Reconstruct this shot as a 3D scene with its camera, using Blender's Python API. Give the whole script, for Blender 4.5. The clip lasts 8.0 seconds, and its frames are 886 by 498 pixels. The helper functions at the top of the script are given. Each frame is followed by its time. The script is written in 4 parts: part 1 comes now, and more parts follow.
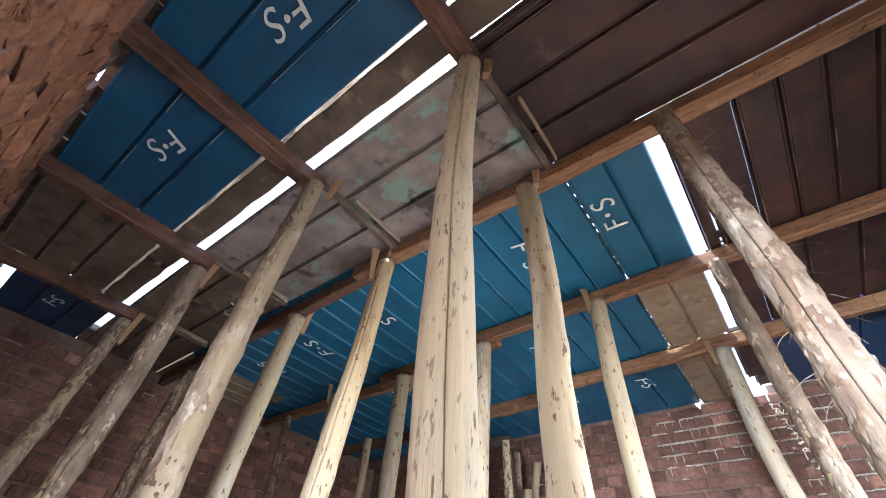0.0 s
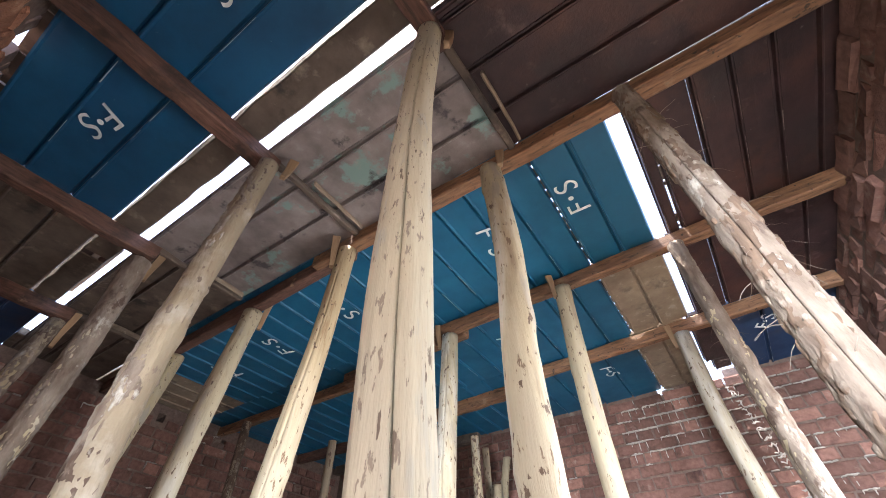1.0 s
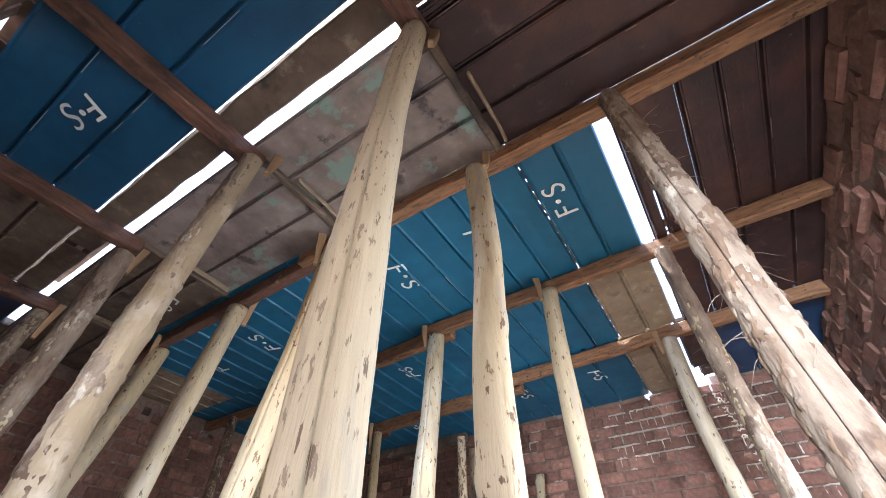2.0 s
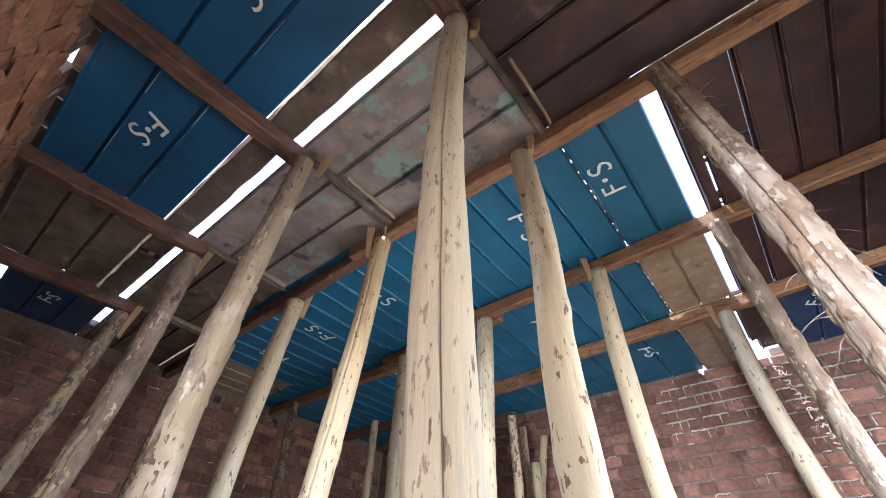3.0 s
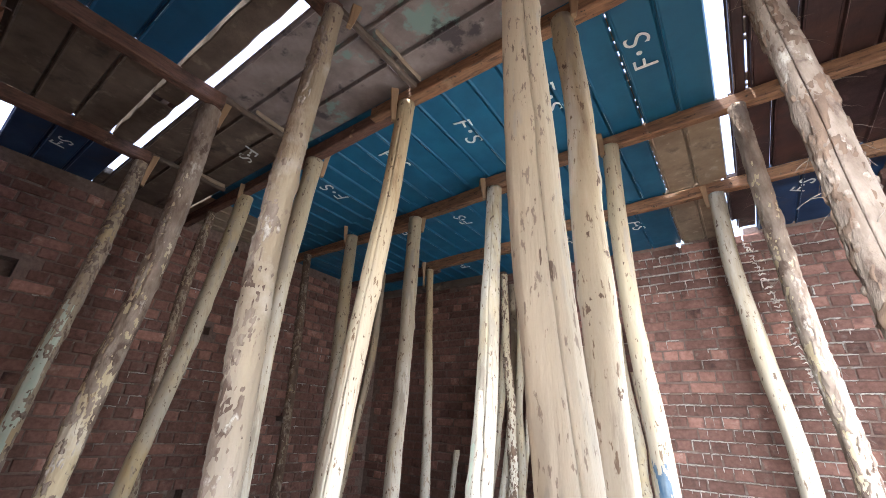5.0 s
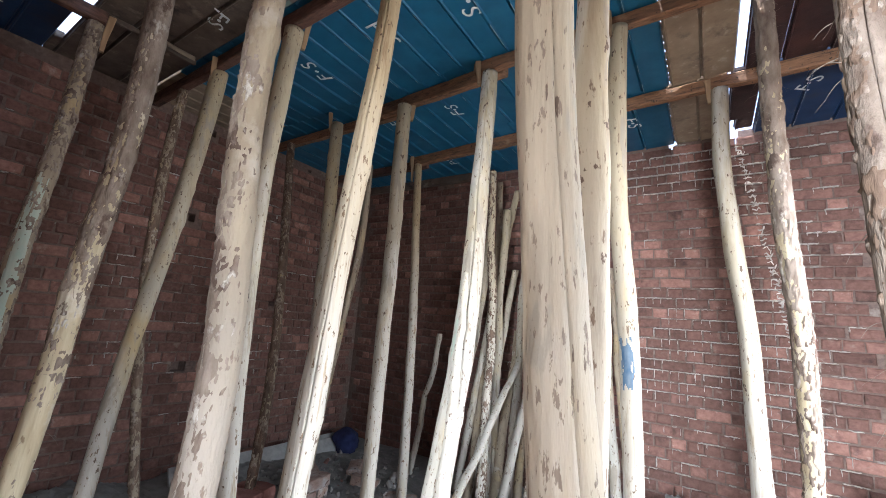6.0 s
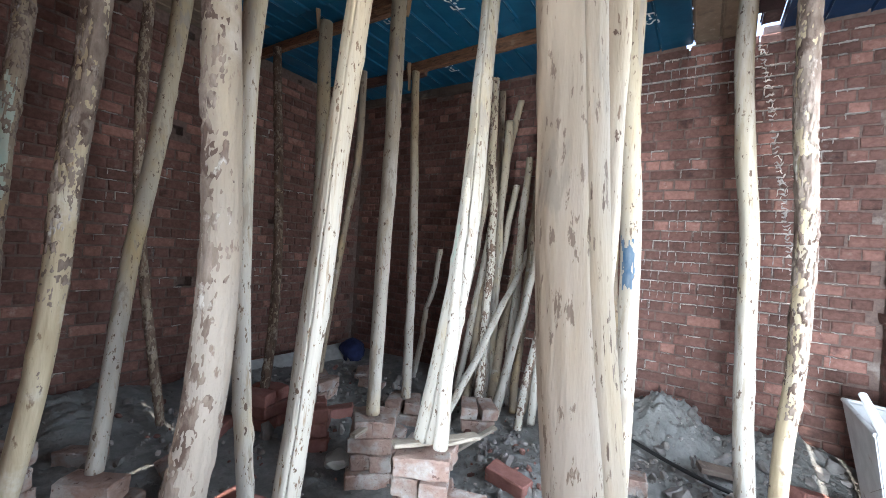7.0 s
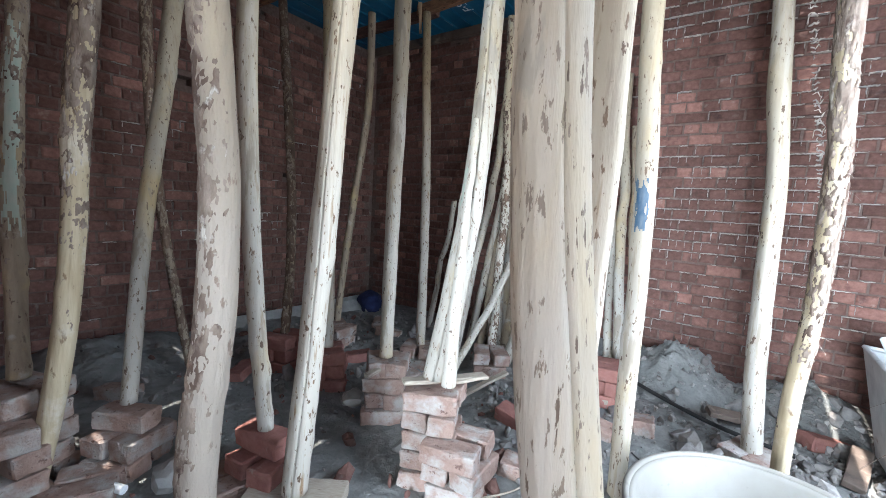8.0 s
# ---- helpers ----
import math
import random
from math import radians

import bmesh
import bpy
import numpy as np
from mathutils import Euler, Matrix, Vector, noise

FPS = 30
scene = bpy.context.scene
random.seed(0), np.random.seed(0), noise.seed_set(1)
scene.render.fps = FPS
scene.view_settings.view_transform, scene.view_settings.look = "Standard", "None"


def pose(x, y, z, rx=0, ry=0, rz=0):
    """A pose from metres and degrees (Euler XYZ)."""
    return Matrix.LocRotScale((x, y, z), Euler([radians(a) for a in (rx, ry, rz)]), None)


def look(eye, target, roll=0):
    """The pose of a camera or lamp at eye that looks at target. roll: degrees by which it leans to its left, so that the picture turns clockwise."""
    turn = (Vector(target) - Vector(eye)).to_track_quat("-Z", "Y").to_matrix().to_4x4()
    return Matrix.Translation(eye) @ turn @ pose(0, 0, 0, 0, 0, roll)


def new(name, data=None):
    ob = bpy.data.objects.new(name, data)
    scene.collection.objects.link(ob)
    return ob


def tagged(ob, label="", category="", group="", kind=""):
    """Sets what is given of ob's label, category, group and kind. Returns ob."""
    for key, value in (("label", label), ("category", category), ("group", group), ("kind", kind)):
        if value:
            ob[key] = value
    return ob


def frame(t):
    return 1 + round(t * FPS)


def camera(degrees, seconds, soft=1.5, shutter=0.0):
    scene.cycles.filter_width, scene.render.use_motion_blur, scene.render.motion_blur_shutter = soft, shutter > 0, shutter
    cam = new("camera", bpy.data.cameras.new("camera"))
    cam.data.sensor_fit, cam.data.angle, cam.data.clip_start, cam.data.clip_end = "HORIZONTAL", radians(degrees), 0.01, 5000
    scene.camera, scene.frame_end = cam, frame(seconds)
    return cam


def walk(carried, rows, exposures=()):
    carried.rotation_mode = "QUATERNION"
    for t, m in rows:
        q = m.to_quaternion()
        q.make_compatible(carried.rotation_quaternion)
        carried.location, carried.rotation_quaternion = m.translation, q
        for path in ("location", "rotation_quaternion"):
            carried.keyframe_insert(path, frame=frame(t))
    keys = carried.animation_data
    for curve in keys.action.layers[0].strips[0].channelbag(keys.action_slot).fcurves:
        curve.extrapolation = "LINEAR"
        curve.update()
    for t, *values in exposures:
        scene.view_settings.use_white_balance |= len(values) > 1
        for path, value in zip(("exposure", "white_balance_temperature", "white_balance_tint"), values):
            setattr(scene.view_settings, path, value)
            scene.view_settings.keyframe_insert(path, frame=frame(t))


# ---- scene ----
cam = camera(95.7, 8.0, soft=0.85)
PATH = [
    (0, (-0.018, 0.052, 1.494), (-0.944, 1.138, 2.895), 5.0),
    (0.5, (-0.04, 0.096, 1.482), (-0.877, 1.228, 2.902), 1.1),
    (1, (-0.062, 0.144, 1.466), (-0.848, 1.307, 2.89), -0.2),
    (2.3, (-0.008, 0.178, 1.483), (-0.803, 1.347, 2.898), 1.5),
    (2.5, (-0.018, 0.163, 1.481), (-0.851, 1.327, 2.878), 1.7),
    (3, (-0.046, 0.106, 1.476), (-0.995, 1.234, 2.828), 2.0),
    (3.5, (-0.081, 0.028, 1.473), (-1.132, 1.127, 2.772), 2.5),
    (4, (-0.089, -0.031, 1.46), (-1.189, 1.162, 2.63), 2.3),
    (4.5, (-0.098, -0.063, 1.432), (-1.2, 1.28, 2.423), 3.5),
    (4.7, (-0.099, -0.07, 1.415), (-1.199, 1.318, 2.345), 3.5),
    (5.8, (-0.147, -0.069, 1.323), (-1.231, 1.553, 1.763), 4.0),
    (6, (-0.138, -0.05, 1.305), (-1.231, 1.583, 1.674), 4.3),
    (6.5, (-0.162, -0.036, 1.255), (-1.267, 1.625, 1.402), 3.5),
    (7, (-0.165, -0.013, 1.217), (-1.252, 1.665, 1.221), 3.8),
    (7.5, (-0.127, 0.018, 1.178), (-1.248, 1.669, 1.055), 3.4),
    (8, (-0.126, 0.028, 1.156), (-1.278, 1.65, 0.95), 3.3),
]
walk(cam, [(t, look(eye, target, roll)) for t, eye, target, roll in PATH], [(0.0, 3.02, 6950, 16), (3.5, 3.02, 6950, 17), (4.5, 2.88, 7050, 17), (6.5, 2.46, 6600, 15), (8.0, 2.32, 6250, 12)])

# ---- world and light ----
CEIL = 2.9
WEST, EAST, SOUTH, NORTH = -3.7, 0.77, -0.26, 3.51
SUN_WAY = Vector((0.15, 0.07, -1.0)).normalized()
world = bpy.data.worlds.new("sky")
scene.world = world
world.use_nodes = True
sky = world.node_tree.nodes.new("ShaderNodeTexSky")
sky.sky_type, sky.sun_disc = "NISHITA", False
sky.sun_elevation, sky.sun_rotation = math.asin(-SUN_WAY.z), radians(245)
world.node_tree.links.new(sky.outputs[0], world.node_tree.nodes["Background"].inputs[0])
world.node_tree.nodes["Background"].inputs[1].default_value = 0.15
sun = new("sun", bpy.data.lights.new("sun", "SUN"))
sun.data.energy, sun.data.angle, sun.data.color = 4.0, radians(0.5), (1.0, 0.95, 0.87)
sun.matrix_world = look(-10 * SUN_WAY, (0, 0, 0))
# lamps added in three unseen openings; the last two balance the room's brightness
for eye, target, width, watts in (((EAST + 0.25, 1.60, 1.05), (-0.75, 1.60, -0.20), 1.15, 20.0), ((EAST + 0.15, -0.75, 1.05), (-0.85, -0.75, -0.35), 0.9, 6.0), ((-0.06, -3.56, 0.95), (-0.06, -1.56, -0.65), 1.6, 305.0)):
    opening_light = new("doorway_daylight", bpy.data.lights.new("doorway_daylight", "AREA"))
    opening_light.data.shape, opening_light.data.size, opening_light.data.size_y = "RECTANGLE", width, 2.1
    opening_light.data.energy, opening_light.data.color = watts, (0.76, 0.89, 1.0)
    opening_light.matrix_world = look(eye, target)


# ---- materials ----
def link(tree, a, b):
    tree.links.new(a, b)


def ramp(tree, fac, stops):
    node = tree.nodes.new("ShaderNodeValToRGB")
    els = node.color_ramp.elements
    while len(els) < len(stops):
        els.new(0.5)
    for e, (p, c) in zip(els, stops):
        e.position, e.color = p, (*c, 1) if len(c) == 3 else c
    link(tree, fac, node.inputs[0])
    return node.outputs[0]


def grey(v):
    return (v, v, v)


def noise_tex(tree, vec, scale, detail=5.0, rough=0.6, distort=0.0):
    node = tree.nodes.new("ShaderNodeTexNoise")
    node.inputs["Scale"].default_value, node.inputs["Detail"].default_value = scale, detail
    node.inputs["Roughness"].default_value, node.inputs["Distortion"].default_value = rough, distort
    link(tree, vec, node.inputs["Vector"])
    return node.outputs[0]


def blend(tree, fac, a, b, mode="MIX"):
    node = tree.nodes.new("ShaderNodeMix")
    node.data_type, node.blend_type = "RGBA", mode
    for value, socket in ((fac, node.inputs[0]), (a, node.inputs[6]), (b, node.inputs[7])):
        if isinstance(value, (int, float)):
            socket.default_value = value
        elif isinstance(value, tuple):
            socket.default_value = (*value, 1)
        else:
            link(tree, value, socket)
    return node.outputs[2]


def surface(name, base, dark, scale=20.0, stretch=(1, 1, 1), stains=(), rough=0.8, metal=0.0, bump=0.3, fine=120.0, depth=0.004, vary=0.0, island=False, daylit_low=None):
    """A procedural surface: two base tones by noise, then stains (colour, scale, from, to), grain bump, and piece-to-piece variation."""
    m = bpy.data.materials.new(name)
    m.use_nodes = True
    t = m.node_tree
    bsdf = t.nodes["Principled BSDF"]
    coord = t.nodes.new("ShaderNodeTexCoord").outputs["Object"]
    if island:
        rnd = t.nodes.new("ShaderNodeNewGeometry").outputs["Random Per Island"]
    else:
        rnd = t.nodes.new("ShaderNodeObjectInfo").outputs["Random"]
    shift = t.nodes.new("ShaderNodeVectorMath")
    shift.operation = "MULTIPLY_ADD"
    link(t, rnd, shift.inputs[0])
    shift.inputs[1].default_value = (37.0, 17.0, 53.0)
    link(t, coord, shift.inputs[2])
    place = t.nodes.new("ShaderNodeMapping")
    place.inputs["Scale"].default_value = stretch
    link(t, shift.outputs[0], place.inputs[0])
    vec, plain = place.outputs[0], shift.outputs[0]
    n = noise_tex(t, vec, scale)
    col = ramp(t, n, [(0.3, dark), (0.7, base)])
    if daylit_low:
        # daylight put into the colour: paler over the lower stretch, with a ragged upper border
        tint, low, high = daylit_low
        tall = t.nodes.new("ShaderNodeSeparateXYZ")
        link(t, coord, tall.inputs[0])
        edge = t.nodes.new("ShaderNodeMath")
        edge.operation = "MULTIPLY_ADD"
        link(t, noise_tex(t, vec, 9.0, 5.0, 0.65), edge.inputs[0])
        edge.inputs[1].default_value = 1.3
        link(t, tall.outputs[2], edge.inputs[2])
        reach = t.nodes.new("ShaderNodeMapRange")
        reach.inputs["From Min"].default_value, reach.inputs["From Max"].default_value = low + 0.65, high + 0.65
        reach.inputs["To Min"].default_value, reach.inputs["To Max"].default_value = 0.85, 0.0
        link(t, edge.outputs[0], reach.inputs["Value"])
        col = blend(t, reach.outputs[0], col, tint)
    for colour, sc, lo, hi, along in stains:
        where = vec if along else plain
        if along not in (0, 1):
            own = t.nodes.new("ShaderNodeMapping")
            own.inputs["Scale"].default_value = (1, 1, along)
            link(t, plain, own.inputs[0])
            where = own.outputs[0]
        mask = ramp(t, noise_tex(t, where, sc, 6.0, 0.62), [(lo, grey(0)), (hi, grey(1))])
        col = blend(t, mask, col, colour)
    if vary:
        tone = ramp(t, rnd, [(0.0, grey(1 - vary)), (0.82, grey(1.0)), (1.0, grey(1 + 1.3 * vary))])
        col = blend(t, 1.0, col, tone, "MULTIPLY")
    link(t, col, bsdf.inputs["Base Color"])
    g = noise_tex(t, vec, fine, 4.0, 0.7)
    link(t, ramp(t, n, [(0.2, grey(min(1, rough + 0.08))), (0.8, grey(max(0, rough - 0.1)))]), bsdf.inputs["Roughness"])
    bsdf.inputs["Metallic"].default_value = metal
    b = t.nodes.new("ShaderNodeBump")
    b.inputs["Strength"].default_value, b.inputs["Distance"].default_value = bump, depth
    add = t.nodes.new("ShaderNodeMath")
    link(t, g, add.inputs[0]), link(t, n, add.inputs[1])
    link(t, add.outputs[0], b.inputs["Height"])
    link(t, b.outputs[0], bsdf.inputs["Normal"])
    return m


BLUE = surface("blue_painted_steel", (0.004, 0.122, 0.235), (0.003, 0.088, 0.18), 6, stains=[((0.005, 0.07, 0.15), 3.0, 0.58, 0.75, 0), ((0.12, 0.24, 0.32), 60, 0.70, 0.78, 0)], rough=0.5, bump=0.15, fine=60)
# BLUE again, darkened for the shade over two panels by the doorway wall
SHADED_BLUE = surface("shaded_blue_painted_steel", (0.005, 0.092, 0.205), (0.004, 0.064, 0.15), 6, stains=[((0.005, 0.05, 0.12), 3.0, 0.55, 0.72, 0), ((0.10, 0.20, 0.27), 60, 0.70, 0.78, 0)], rough=0.5, bump=0.15, fine=60)
NAVY = surface("dark_blue_painted_steel", (0.01, 0.06, 0.16), (0.008, 0.04, 0.11), 6, stains=[((0.02, 0.03, 0.06), 3.0, 0.5, 0.7, 0)], rough=0.55, bump=0.15, fine=60)
RUST = surface("rusty_formwork_steel", (0.052, 0.022, 0.024), (0.022, 0.012, 0.014), 7, stains=[((0.075, 0.03, 0.024), 2.5, 0.52, 0.66, 0), ((0.12, 0.075, 0.07), 9, 0.62, 0.76, 0), ((0.03, 0.02, 0.022), 4, 0.55, 0.7, 0), ((0.30, 0.27, 0.25), 22, 0.68, 0.85, 0)], rough=0.62, bump=0.4, fine=90)
WORN = surface("worn_grey_formwork_steel", (0.30, 0.255, 0.245), (0.16, 0.13, 0.125), 8, stains=[((0.20, 0.30, 0.28), 3.2, 0.59, 0.63, 0), ((0.07, 0.06, 0.065), 5, 0.60, 0.66, 0), ((0.32, 0.29, 0.27), 16, 0.62, 0.74, 0)], rough=0.6, bump=0.4, fine=80)
BROWN = surface("cement_stained_board", (0.33, 0.26, 0.19), (0.22, 0.165, 0.12), 9, stains=[((0.13, 0.10, 0.08), 6, 0.56, 0.7, 0), ((0.42, 0.36, 0.29), 18, 0.60, 0.72, 0)], rough=0.8, bump=0.4, fine=70)
UMBER = surface("dark_weathered_board", (0.15, 0.11, 0.085), (0.08, 0.06, 0.05), 9, stains=[((0.24, 0.19, 0.15), 8, 0.58, 0.7, 0), ((0.04, 0.032, 0.03), 5, 0.58, 0.7, 0)], rough=0.8, bump=0.4, fine=70)
BEAM = surface("sawn_timber", (0.33, 0.17, 0.09), (0.17, 0.085, 0.05), 14, (1, 6, 6), stains=[((0.10, 0.055, 0.035), 9, 0.54, 0.66, 1), ((0.06, 0.04, 0.03), 40, 0.62, 0.66, 0), ((0.38, 0.25, 0.16), 5, 0.62, 0.75, 0)], rough=0.75, bump=0.5, fine=60, vary=0.15)
BEAM_Y = surface("sawn_timber_joist", (0.20, 0.098, 0.07), (0.10, 0.05, 0.038), 14, (1, 6, 6), stains=[((0.055, 0.032, 0.026), 6, 0.52, 0.64, 0), ((0.07, 0.04, 0.03), 9, 0.56, 0.68, 1), ((0.40, 0.25, 0.15), 5, 0.66, 0.72, 0)], rough=0.8, bump=0.7, fine=60, vary=0.2)
POLE = surface("peeled_pole_wood", (0.450, 0.383, 0.270), (0.369, 0.302, 0.203), 24, (1, 1, 0.10), stains=[((0.31, 0.24, 0.165), 42, 0.57, 0.71, 1), ((0.48, 0.375, 0.22), 3.0, 0.54, 0.70, 0.5), ((0.54, 0.51, 0.45), 6, 0.56, 0.70, 1), ((0.18, 0.125, 0.085), 75, 0.60, 0.64, 0.26), ((0.34, 0.295, 0.235), 16, 0.57, 0.63, 0.13), ((0.12, 0.078, 0.055), 34, 0.63, 0.655, 0.5)], rough=0.82, bump=0.6, fine=90, vary=0.10, daylit_low=((0.475, 0.45, 0.40), 0.7, 2.0))
POLE_AMBER = surface("amber_peeled_wood", (0.42, 0.325, 0.20), (0.33, 0.245, 0.145), 24, (1, 1, 0.10), stains=[((0.24, 0.15, 0.08), 42, 0.57, 0.71, 1), ((0.46, 0.38, 0.26), 6, 0.58, 0.72, 1), ((0.16, 0.10, 0.06), 75, 0.60, 0.64, 0.26), ((0.11, 0.07, 0.045), 34, 0.63, 0.655, 0.5)], rough=0.8, bump=0.7, fine=90, daylit_low=((0.465, 0.44, 0.39), 1.0, 2.1))
POLE_FLECK = surface("flecked_peeled_wood", (0.441, 0.392, 0.297), (0.387, 0.333, 0.243), 26, (1, 1, 0.08), stains=[((0.38, 0.33, 0.255), 42, 0.62, 0.74, 1), ((0.48, 0.41, 0.28), 3.0, 0.54, 0.70, 0.5), ((0.51, 0.485, 0.43), 6, 0.56, 0.70, 1), ((0.36, 0.335, 0.275), 22, 0.60, 0.64, 0.16), ((0.23, 0.19, 0.15), 110, 0.60, 0.625, 0.24), ((0.14, 0.105, 0.08), 62, 0.635, 0.65, 0.18)], rough=0.80, bump=0.55, fine=110, daylit_low=((0.455, 0.435, 0.388), 0.8, 1.9))
POLE_OLD = surface("weathered_pole_wood", (0.36, 0.295, 0.215), (0.23, 0.175, 0.125), 26, (1, 1, 0.15), stains=[((0.13, 0.09, 0.065), 30, 0.62, 0.72, 1), ((0.44, 0.33, 0.18), 4, 0.55, 0.7, 0), ((0.48, 0.44, 0.385), 9, 0.60, 0.72, 0), ((0.13, 0.085, 0.06), 46, 0.59, 0.63, 0.35)], rough=0.85, bump=0.7, fine=80, vary=0.12)
POLE_YELLOW = surface("yellowish_stripped_wood", (0.53, 0.45, 0.31), (0.38, 0.30, 0.19), 26, (1, 1, 0.15), stains=[((0.22, 0.15, 0.09), 34, 0.62, 0.68, 0.4), ((0.58, 0.53, 0.44), 6, 0.55, 0.7, 0)], rough=0.75, bump=0.5, fine=80)
BARK_PALE = surface("pinkish_grey_bark", (0.31, 0.248, 0.172), (0.225, 0.172, 0.118), 18, (1, 1, 0.3), stains=[((0.20, 0.145, 0.115), 40, 0.60, 0.66, 0.4), ((0.38, 0.325, 0.265), 8, 0.58, 0.72, 0), ((0.08, 0.055, 0.045), 16, 0.68, 0.70, 0.7)], rough=0.85, bump=0.9, fine=70, depth=0.006, daylit_low=((0.345, 0.30, 0.258), 0.9, 1.8))
BARK_MIX = surface("mottled_bark", (0.31, 0.255, 0.21), (0.13, 0.088, 0.066), 22, (1, 1, 0.4), stains=[((0.10, 0.065, 0.05), 12, 0.55, 0.62, 0.6), ((0.46, 0.42, 0.37), 16, 0.60, 0.68, 0.6)], rough=0.9, bump=0.9, fine=70, depth=0.007)
SPLIT = surface("fresh_split_wood", (0.38, 0.25, 0.145), (0.25, 0.155, 0.09), 40, (1, 1, 0.08), stains=[((0.18, 0.10, 0.05), 30, 0.62, 0.7, 1)], rough=0.7, bump=0.5, fine=90, vary=0.15)
BARK = surface("flaking_bark", (0.20, 0.13, 0.09), (0.09, 0.06, 0.045), 26, (1, 1, 0.3), stains=[((0.36, 0.30, 0.25), 14, 0.55, 0.68, 0)], rough=0.9, bump=0.8, fine=70, depth=0.006)
BARK_GREY = surface("grey_flaking_bark", (0.30, 0.255, 0.215), (0.17, 0.135, 0.11), 26, (1, 1, 0.3), stains=[((0.10, 0.07, 0.05), 14, 0.55, 0.66, 0)], rough=0.9, bump=0.8, fine=70, depth=0.006)
BRICK = surface("red_clay_brick", (0.27, 0.138, 0.110), (0.165, 0.080, 0.064), 34, stains=[((0.32, 0.225, 0.19), 12, 0.60, 0.72, 0), ((0.08, 0.040, 0.034), 7, 0.58, 0.72, 0)], rough=0.92, bump=1.0, fine=130, depth=0.006, vary=0.42)
BRICK_FAR = surface("red_clay_brick_run", (0.27, 0.138, 0.110), (0.165, 0.080, 0.064), 34, stains=[((0.32, 0.225, 0.19), 12, 0.60, 0.72, 0), ((0.08, 0.040, 0.034), 7, 0.58, 0.72, 0)], rough=0.92, bump=1.0, fine=130, depth=0.006, vary=0.42, island=True)
# more orange and lighter than BRICK: warm bounced light is in the colour
CLAY = [surface(n, (0.46, 0.215, 0.125), (0.30, 0.13, 0.08), 16, stains=[((0.52, 0.30, 0.19), 9, 0.56, 0.68, 0), ((0.16, 0.075, 0.05), 13, 0.60, 0.70, 0)], rough=0.95, bump=1.0, fine=28, depth=0.022, vary=0.2, island=k) for n, k in (("warm_lit_clay_brick", False), ("warm_lit_clay_brick_run", True))]
BRICK_DUST = surface("dusty_loose_brick", (0.41, 0.29, 0.24), (0.30, 0.19, 0.15), 24, stains=[((0.46, 0.42, 0.385), 8, 0.47, 0.62, 0), ((0.17, 0.10, 0.08), 30, 0.60, 0.67, 0)], rough=0.95, bump=1.0, fine=90, depth=0.008, vary=0.2)
BRICK_RED = surface("fresh_red_brick", (0.36, 0.165, 0.135), (0.26, 0.11, 0.09), 24, stains=[((0.40, 0.30, 0.26), 10, 0.62, 0.74, 0)], rough=0.9, bump=0.6, fine=140, vary=0.15)
MORTAR = surface("cement_mortar", (0.205, 0.142, 0.118), (0.125, 0.085, 0.072), 40, stains=[((0.30, 0.26, 0.23), 5, 0.60, 0.72, 0)], rough=0.95, bump=0.9, fine=150)
SQUEEZE = surface("pale_squeezed_mortar", (0.60, 0.56, 0.52), (0.40, 0.36, 0.33), 50, rough=0.95, bump=0.8, fine=150, island=True, vary=0.3)
DIRT = surface("grey_building_dust", (0.27, 0.27, 0.255), (0.17, 0.172, 0.165), 12, stains=[((0.33, 0.325, 0.305), 3, 0.56, 0.70, 0), ((0.09, 0.09, 0.086), 6, 0.58, 0.73, 0)], rough=0.97, bump=1.0, fine=45, depth=0.014)
RUBBLE = surface("dusty_rubble", (0.31, 0.29, 0.27), (0.18, 0.165, 0.155), 20, rough=0.95, bump=0.8, fine=90, island=True, vary=0.4)
RIB_GLINT = surface("rib_highlight_metal", (0.42, 0.50, 0.54), (0.22, 0.32, 0.40), 60, rough=0.5, bump=0.1)
RIB_GLINT_DULL = surface("dull_rib_highlight_metal", (0.26, 0.21, 0.19), (0.14, 0.11, 0.10), 40, rough=0.6, bump=0.2)
CHALK = surface("white_paint_strokes", (0.82, 0.84, 0.84), (0.62, 0.66, 0.68), 60, rough=0.7, bump=0.1)
PALE = surface("pale_dusty_plastic", (0.285, 0.27, 0.24), (0.235, 0.22, 0.195), 6, stains=[((0.27, 0.26, 0.245), 7, 0.56, 0.72, 0), ((0.22, 0.205, 0.18), 30, 0.62, 0.70, 0)], rough=0.5, bump=0.15)
ZINC = surface("whitewashed_sheet_metal", (0.58, 0.59, 0.60), (0.44, 0.45, 0.46), 10, stains=[((0.25, 0.22, 0.2), 14, 0.64, 0.72, 0)], rough=0.5, bump=0.25)
PLANK = surface("dusty_plank", (0.44, 0.385, 0.315), (0.31, 0.26, 0.205), 30, (1, 8, 8), stains=[((0.20, 0.15, 0.11), 20, 0.62, 0.72, 1)], rough=0.85, bump=0.5)
GREYBOARD = surface("grey_dusty_board", (0.36, 0.35, 0.33), (0.24, 0.235, 0.225), 14, rough=0.9, bump=0.4)
HOSE = surface("black_rubber", (0.03, 0.03, 0.03), (0.015, 0.015, 0.015), 20, rough=0.6, bump=0.1)
CLOTH = surface("dark_blue_cloth", (0.015, 0.025, 0.09), (0.008, 0.012, 0.045), 20, rough=0.95, bump=0.5)
BLUE_MARK = surface("blue_paint_smear", (0.025, 0.09, 0.17), (0.14, 0.19, 0.23), 40, (1, 1, 0.4), rough=0.6)
